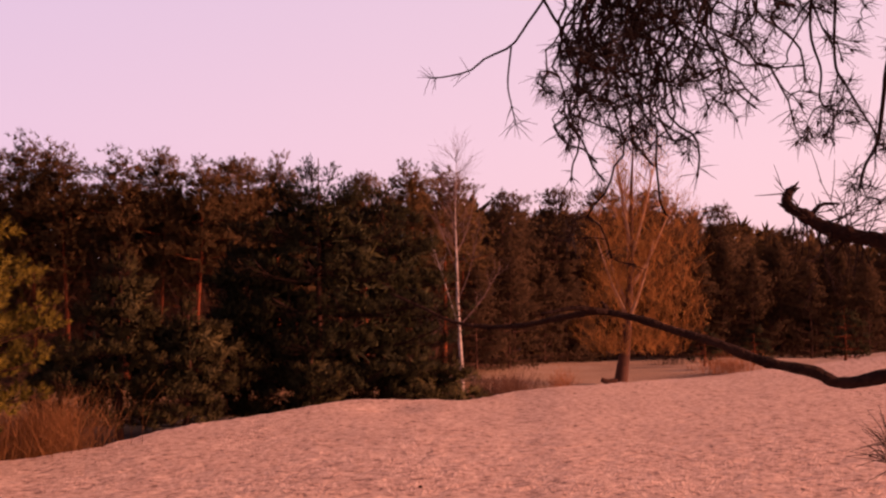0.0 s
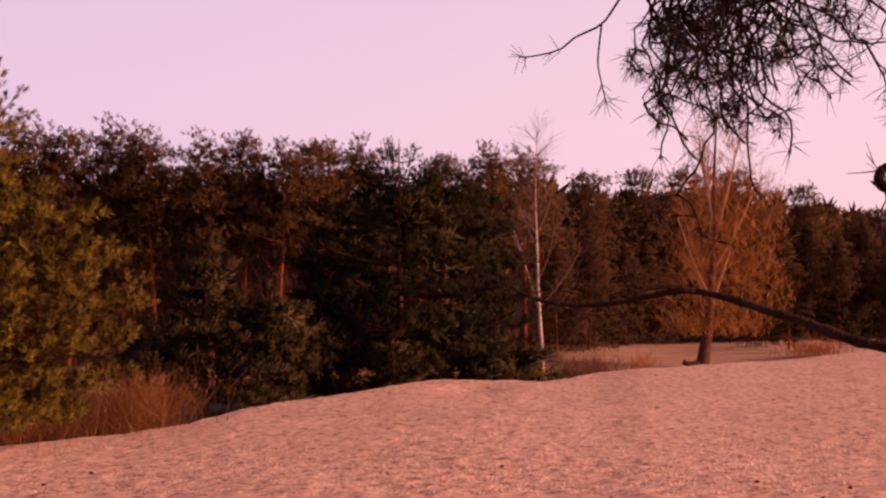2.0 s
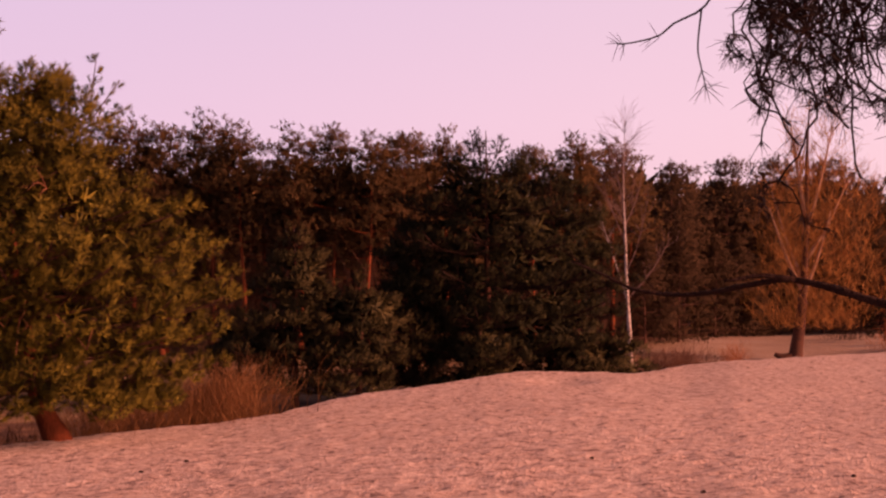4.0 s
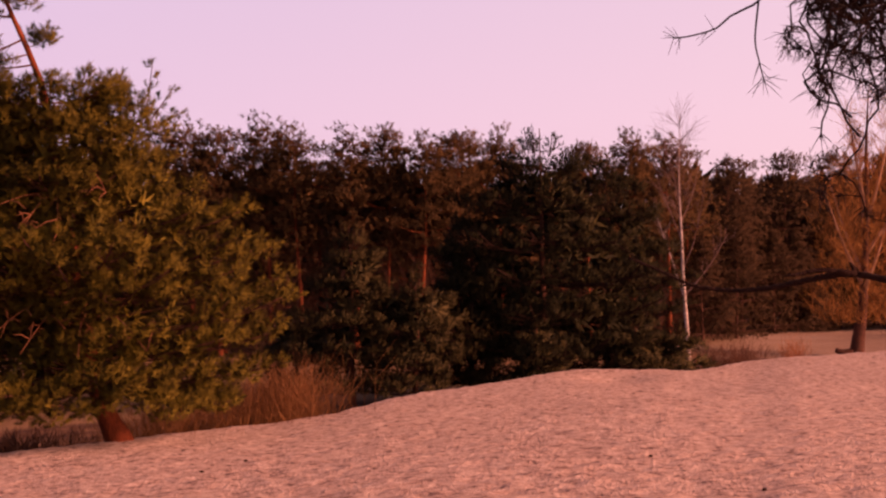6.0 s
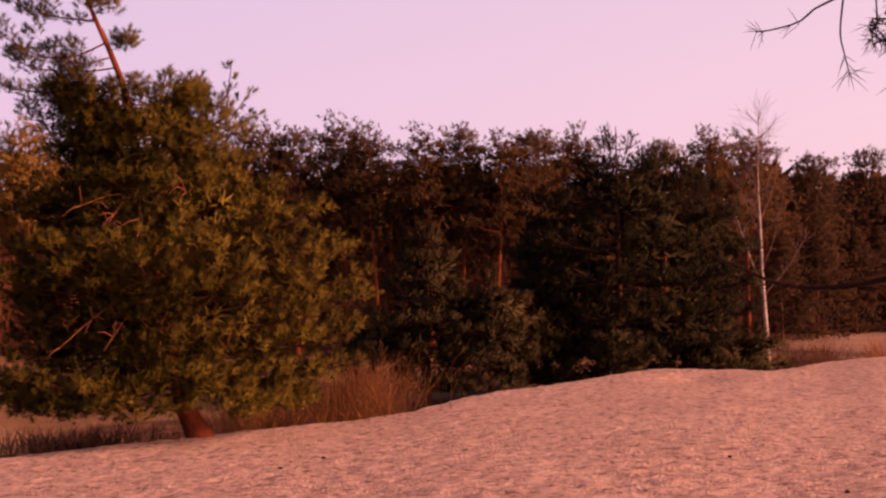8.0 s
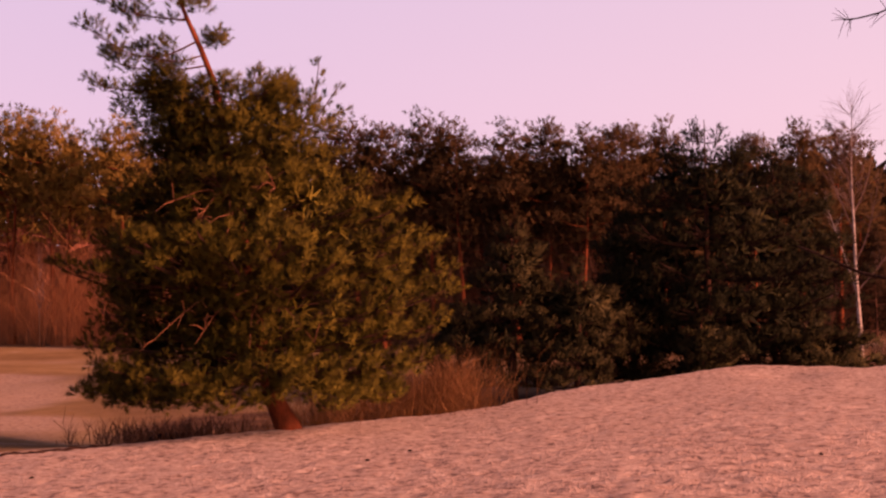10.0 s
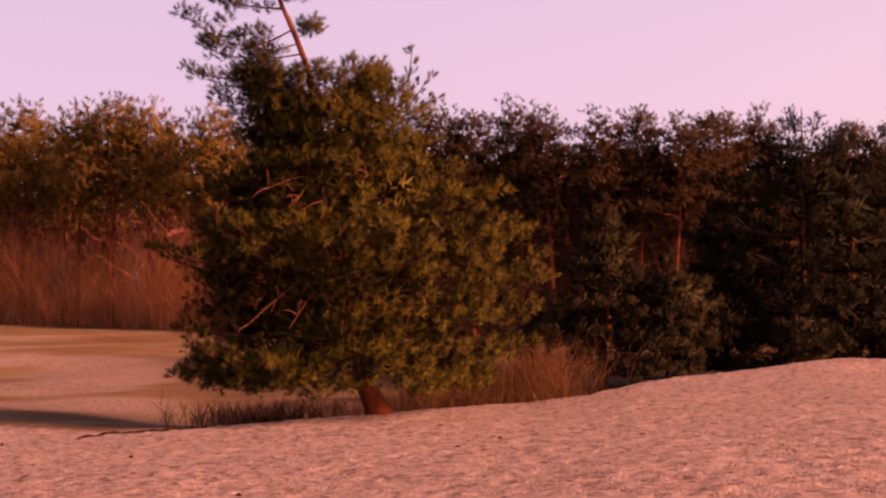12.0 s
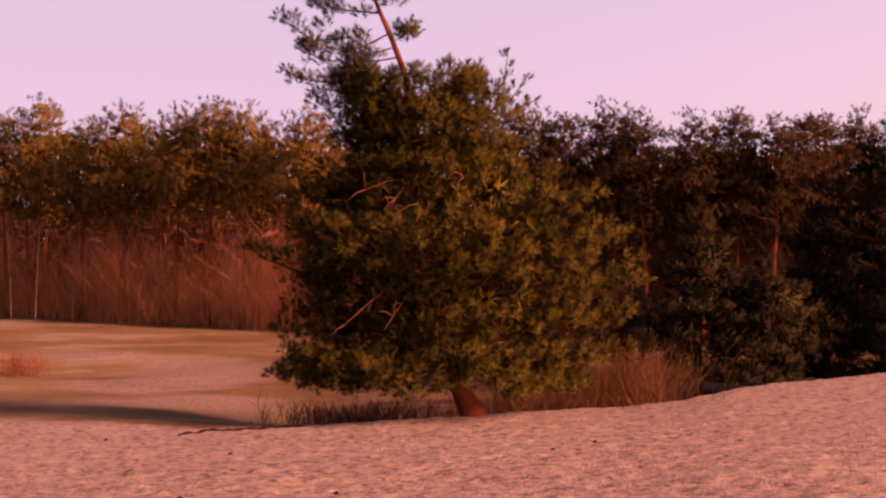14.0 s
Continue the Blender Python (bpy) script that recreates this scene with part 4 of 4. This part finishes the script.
for bearing, metres, height in [(-44.9, 85, 6.4), (-43.3, 84, 5.2), (-42.7, 83, 4.8), (-45.9, 88, 6.0), (-36.2, 68, 4.6), (-31.8, 64, 5.5), (-39.6, 75, 4.2)]:
    t = thing("birch_tree", at_spot(bearing, metres, 0.1), "thin young birch stem before the russet thicket", "tree", "young birches")
    lean = r.uniform(-0.5, 0.3)
    bole, crown = Build(), Build()
    p = curve(((0, 0, -0.2), (lean * 0.3, 0, height * 0.4), (lean, 0, height)), 9)
    bole.tube(p, np.linspace(0.045, 0.010, 9), 6)
    for i in range(26):
        s = r.uniform(3.5, 8)
        spray(crown, r, np.array([np.interp(s, np.arange(9), p[:, c]) for c in range(3)]), unit(np.array((r.gauss(0, 0.4), r.gauss(0, 0.4), 1.0))), r.uniform(0.5, 1.1), 0.012, 3, 1)
    part("trunk", bole, BARK_GREY if height < 5 else BARK_PALE, t, smooth=True)
    part("crown", crown, TWIG_GREY, t)


# ---- small things on the sand ----
def lying_branch(label, points, r0, r1, seed, mat=BARK_DARK, name="fallen_branch"):
    """A dead branch that follows the ground."""
    r = random.Random(seed)
    p = curve([(*spot(b, d), 0) for b, d in points], 30)
    for q in p:
        q[2] = ground_z(q[0], q[1]) + r0 * 0.4
    o = p[0].copy()
    b = Build()
    b.tube(p - o, np.linspace(r0, r1, 30) * np.array([r.uniform(0.75, 1.2) for _ in range(30)]), 7)
    t = thing(name, tuple(o), label, "branch" if name == "fallen_branch" else "log")
    part("stick" if name == "fallen_branch" else "stem", b, mat, t, smooth=True)
    return t


lying_branch("dark dead branch lying along the dune edge", ((-38.9, 16.4), (-37.4, 16.6), (-35.6, 16.7), (-33.2, 16.9)), 0.018, 0.03, 3)
lying_branch("short dark log beneath the wide pine", ((-31.4, 18.6), (-30.7, 18.7), (-30.0, 18.7)), 0.14, 0.12, 4, BARK_DARK, "fallen_log")


def cone(at, size, turn):
    """A pine cone: a scaly tapered body."""
    b = Build()
    rings = 9
    z = np.linspace(0, 1, rings)
    rad = np.sin(np.pi * (0.12 + 0.85 * z)) * 0.5 * np.where(np.arange(rings) % 2, 1.0, 0.78)
    b.tube(np.stack((z * 1.3, z * 0, z * 0 + 0.3), -1) * size, rad * size, 8)
    t = thing("pine_cone", at, "small dark pine cone lying on the sand", "cone", "pine cones", turn)
    part("scales", b, BARK_DARK, t)
    return t


r = random.Random(44)
seed_cone = None
for bearing, metres in [(13.6, 10.4), (14.9, 11.0), (4.2, 10.2)] + [(r.uniform(-47, 20), r.uniform(10, 17)) for _ in range(9)]:
    x, y, z = at_spot(bearing, metres, 0.004)
    if seed_cone is None:
        seed_cone = cone((x, y, z), 0.04, 30)
    else:
        copy_thing(seed_cone, pose(x, y, z, 0, 0, r.uniform(0, 360)))


# ---- the pine that overhangs the view ----
def needle_star(build, r, at, d, count, length, open_to=100):
    """A loose brush of long needles at a shoot's end."""
    for _ in range(count):
        a = unit(np.cross(d, np.array((r.gauss(0, 1), r.gauss(0, 1), r.gauss(0, 1)))))
        op = radians(r.uniform(15, open_to))
        nd = d * math.cos(op) + a * math.sin(op)
        k = length * r.uniform(0.65, 1.1)
        p = at - d * r.uniform(0, 0.018)
        sag = np.array((0, 0, -0.06 * k))
        build.tube(np.array((p, p + nd * k * 0.5, p + nd * k + sag)), np.array((0.0007, 0.0007, 0.0003)), 3, False)


def overhanging_pine():
    t = thing("overhanging_pine", (3.0, 1.9, ground_z(3.0, 1.9) - 0.1), "old pine whose needled twigs and dead limbs hang into view", "tree")
    base = Vector(t.location)
    r = random.Random(33)

    def local(points):
        return [np.array(p) - np.array(base) for p in points]

    trunk = Build()
    trunk.tube(curve(((0, 0, -0.1), (0.03, 0, 1.2), (-0.05, 0.03, 2.6), (0.05, 0, 4.2), (0, 0, 6.0)), 14), np.linspace(0.21, 0.09, 14), 14)
    part("trunk", trunk, BARK_DARK, t, smooth=True)

    def branch(name, points, r0, r1, label="", sides=8, knots=0.0, n=26):
        b = Build()
        p = curve(local(points), n)
        rad = np.linspace(r0, r1, n) * np.array([1 + knots * r.uniform(-1, 1) for _ in range(n)])
        b.tube(p, rad, sides)
        return b, p, name, label

    def done(b):
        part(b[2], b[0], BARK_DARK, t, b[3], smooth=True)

    # the long dead limb with its crook
    dead = branch("dead_limb", ((2.95, 1.95, 1.95), (1.95, 2.75, 1.62), (1.27, 3.11, 1.49), (1.1, 3.22, 1.45), (1.03, 3.26, 1.478), (0.91, 3.32, 1.505), (0.8, 3.37, 1.553), (0.7, 3.41, 1.585), (0.6, 3.45, 1.62), (0.5, 3.49, 1.64),
                                (0.4, 3.52, 1.626), (0.29, 3.55, 1.604), (0.18, 3.58, 1.60), (0.08, 3.6, 1.617), (-0.01, 3.62, 1.66), (-0.1, 3.64, 1.70)), 0.020, 0.003, "bare dead limb", 9, 0.14, 90)
    dead[0].tube(curve(local(((0.52, 3.48, 1.64), (0.43, 3.48, 1.652), (0.36, 3.48, 1.640), (0.33, 3.47, 1.638))), 8), np.linspace(0.010, 0.003, 8), 6)
    dead[0].tube(curve(local(((0.52, 3.485, 1.645), (0.507, 3.48, 1.665), (0.50, 3.47, 1.67))), 4), np.linspace(0.009, 0.003, 4), 5)
    for i in range(9):
        q = dead[1][r.randrange(54, 89)]
        spray(dead[0], r, q, unit(np.array((-1, r.gauss(0, 0.4), r.gauss(0.1, 0.5)))), r.uniform(0.03, 0.10), 0.0018, 2, 1)
    done(dead)
    # the broken stub that curls up
    stub = branch("broken_limb", ((2.95, 1.95, 2.2), (1.9, 2.65, 1.85), (1.26, 3.01, 1.79), (1.16, 3.06, 1.808), (1.09, 3.1, 1.825), (1.03, 3.14, 1.85), (0.985, 3.16, 1.882), (0.952, 3.19, 1.91), (0.955, 3.2, 1.94), (0.975, 3.21, 1.958)), 0.029, 0.011, "broken limb end that curls up", 9, 0.16, 60)
    for a, b2 in (((0.96, 3.2, 1.945), (0.985, 3.2, 1.975)), ((0.95, 3.19, 1.905), (0.925, 3.19, 1.918)), ((0.965, 3.2, 1.952), (0.985, 3.19, 1.957)), ((1.0, 3.16, 1.88), (1.03, 3.14, 1.912))):
        stub[0].tube(np.array(local((a, [(u + v) / 2 for u, v in zip(a, b2)], b2))), np.array((0.008, 0.005, 0.001)), 5)
    stub[0].tube(curve(local(((1.01, 3.18, 1.885), (1.03, 3.16, 1.91), (1.07, 3.14, 1.91))), 6), np.linspace(0.008, 0.003, 6), 5)
    stub[0].tube(curve(local(((0.955, 3.2, 1.945), (0.91, 3.2, 1.94), (0.87, 3.2, 1.938))), 6), np.linspace(0.002, 0.0008, 6), 4)
    for i in range(46):
        q = stub[1][r.randrange(24, 45)]
        spray(stub[0], r, q, unit(np.array((r.gauss(0.2, 0.7), r.gauss(0, 0.4), r.gauss(-0.2, 0.9)))), r.uniform(0.05, 0.19), 0.0026, 3, 1, up=0.0)
    done(stub)

    needles = Build()

    def shoot(b, at, d, length, rad, depth):
        """A wiry hanging shoot with kinks, side shoots and brushes of needles."""
        n = max(3, int(length / 0.03))
        pts, q = [at], at
        for i in range(n):
            d = unit(d + np.array((r.gauss(-0.10 * d[0], 0.42), r.gauss(0, 0.28), r.gauss(-0.12, 0.32))))
            if q[0] + base.x < 0.30:
                d = unit(d + np.array((0.6, 0, -0.3)))
            q = q + d * length / n
            pts.append(q)
        pts = np.array(pts)
        b.tube(pts, np.linspace(rad, rad * 0.55, n + 1), 5)
        b.tube(np.array((pts[-1] - d * 0.006, pts[-1], pts[-1] + d * 0.008)), np.array((rad * 0.6, 0.0030, 0.0012)), 5)
        needle_star(needles, r, pts[-1], d, r.randint(7, 12), 0.044)
        if r.random() < 0.35:
            needle_star(needles, r, pts[n // 2], d, r.randint(4, 8), 0.040)
        if depth > 0:
            for k in range(r.randint(2, 3)):
                i = r.randint(1, n)
                side = np.array((r.gauss(0, 1), r.gauss(0, 0.7), r.gauss(-0.25, 0.6)))
                shoot(b, pts[i], unit(d * 0.5 + side), min(0.10, length * r.uniform(0.35, 0.65)), rad * 0.65, depth - 1)

    # the live limb above the view, and the shoots that hang from it
    live = branch("limb", ((3.0, 1.95, 3.1), (2.1, 2.35, 2.75), (1.3, 2.5, 2.50), (0.9, 2.42, 2.42), (0.55, 2.38, 2.40), (0.30, 2.36, 2.36)), 0.035, 0.006, "", 8, 0.08)
    done(live)
    for points, r0 in [(((0.30, 2.36, 2.36), (0.27, 2.34, 2.27), (0.25, 2.35, 2.23), (0.22, 2.37, 2.19), (0.19, 2.38, 2.15), (0.14, 2.4, 2.13), (0.11, 2.42, 2.11), (0.06, 2.43, 2.10), (0.03, 2.44, 2.10)), 0.0030),
                       (((0.19, 2.38, 2.15), (0.183, 2.39, 2.08), (0.19, 2.4, 2.04), (0.20, 2.4, 1.995)), 0.0022),
                       (((0.25, 2.35, 2.235), (0.28, 2.37, 2.19), (0.31, 2.36, 2.15), (0.34, 2.35, 2.17), (0.38, 2.33, 2.24), (0.40, 2.37, 2.38)), 0.0030),
                       (((0.81, 2.42, 2.42), (0.78, 2.41, 2.2), (0.79, 2.38, 2.1), (0.78, 2.36, 2.04), (0.79, 2.33, 2.01)), 0.0032),
                       (((0.85, 2.42, 2.42), (0.82, 2.39, 2.14), (0.83, 2.35, 2.06), (0.87, 2.31, 1.96)), 0.0036),
                       (((1.15, 2.46, 2.46), (1.03, 2.5, 2.31), (0.98, 2.53, 2.16), (0.965, 2.53, 2.07), (0.95, 2.53, 1.98), (0.92, 2.52, 1.93), (0.90, 2.5, 1.88)), 0.0060),
                       (((0.80, 2.43, 2.25), (0.74, 2.42, 2.15), (0.73, 2.4, 2.12), (0.69, 2.38, 2.09), (0.66, 2.37, 2.07)), 0.0020)]:
        b = branch("shoot", points, r0, r0 * 0.5, "", 6, 0.06, 20)
        p = b[1]
        d = unit(p[-1] - p[-3])
        needle_star(needles, r, p[-1], d, 9, 0.045)
        needle_star(needles, r, p[-5], d, 4, 0.04)
        if r0 > 0.0031:
            for k in range(3 if r0 < 0.005 else 7):
                i = r.randint(6, 18)
                shoot(b[0], p[i], unit(np.array((r.gauss(0, 1), r.gauss(0, 0.6), r.gauss(-0.3, 0.6)))), r.uniform(0.04, 0.09), 0.0016, 1)
        done(b)
    for i in range(56):
        x = r.uniform(0.32, 0.40) if i < 4 else r.uniform(0.34, 0.54) if i < 31 else r.uniform(0.40, 0.66) if i < 44 else r.uniform(0.55, 0.85) if i < 50 else r.uniform(0.95, 1.2)
        start = np.array((x, 2.38 + r.uniform(-0.15, 0.18), 2.40 + r.uniform(-0.04, 0.02))) - np.array(base)
        fall = float(np.interp(x, (0.20, 0.30, 0.36, 0.44, 0.52, 0.58, 0.70, 0.85, 0.95, 1.2), (0.40, 0.44, 0.60, 0.64, 0.57, 0.43, 0.28, 0.2, 0.36, 0.38))) * r.uniform(0.5, 1.08)
        b = Build()
        shoot(b, start, unit(np.array((r.gauss(0.0 if x > 0.42 else 0.2, 0.22), r.gauss(0, 0.2), -1))), fall, 0.0036, 2)
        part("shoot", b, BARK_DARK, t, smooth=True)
    low = Build()
    shoot(low, np.array((1.0, 2.3, 1.36)) - np.array(base), unit(np.array((-1.0, -0.2, 0.05))), 0.13, 0.003, 0)
    low.tube(curve(local(((2.92, 1.95, 1.5), (1.8, 2.2, 1.3), (1.0, 2.3, 1.36))), 10), np.linspace(0.012, 0.003, 10), 6)
    part("shoot", low, BARK_DARK, t, smooth=True)
    for _ in range(3):
        needle_star(needles, r, np.array((0.86, 2.27, 1.36 + 0.02 * _)) - np.array(base), unit(np.array((-0.5, 0, 0.8))), 22, 0.075, 80)
    part("foliage", needles, NEEDLES_BACKLIT, t, "long needles in loose brushes, coloured dark as a silhouette")
    # the crown over the camera's right shoulder
    top = Pine(35, ((0, 0, 2.0), (0, 0, 4.0), (0.1, 0, 6.4)), 0.1, TUFT_COARSE, 0.03)
    top.whorls((2.9, 3.5, 4.2, 4.9, 5.6, 6.2), lambda az, z: float(np.interp(z, (2.9, 3.6, 4.6, 5.6, 6.5), (1.0, 1.5, 1.5, 1.1, 0.4))), 6, wide=0.4, clumps=4, low=2.6, count=9)
    top.leaves.tufts(top.P, top.A, top.S, top.templates, top.O)
    part("crown", top.leaves, NEEDLES, t)["kind"] = "stuff"
    for b in top.limbs:
        part("limb", b, BARK_DARK, t, smooth=True)


overhanging_pine()
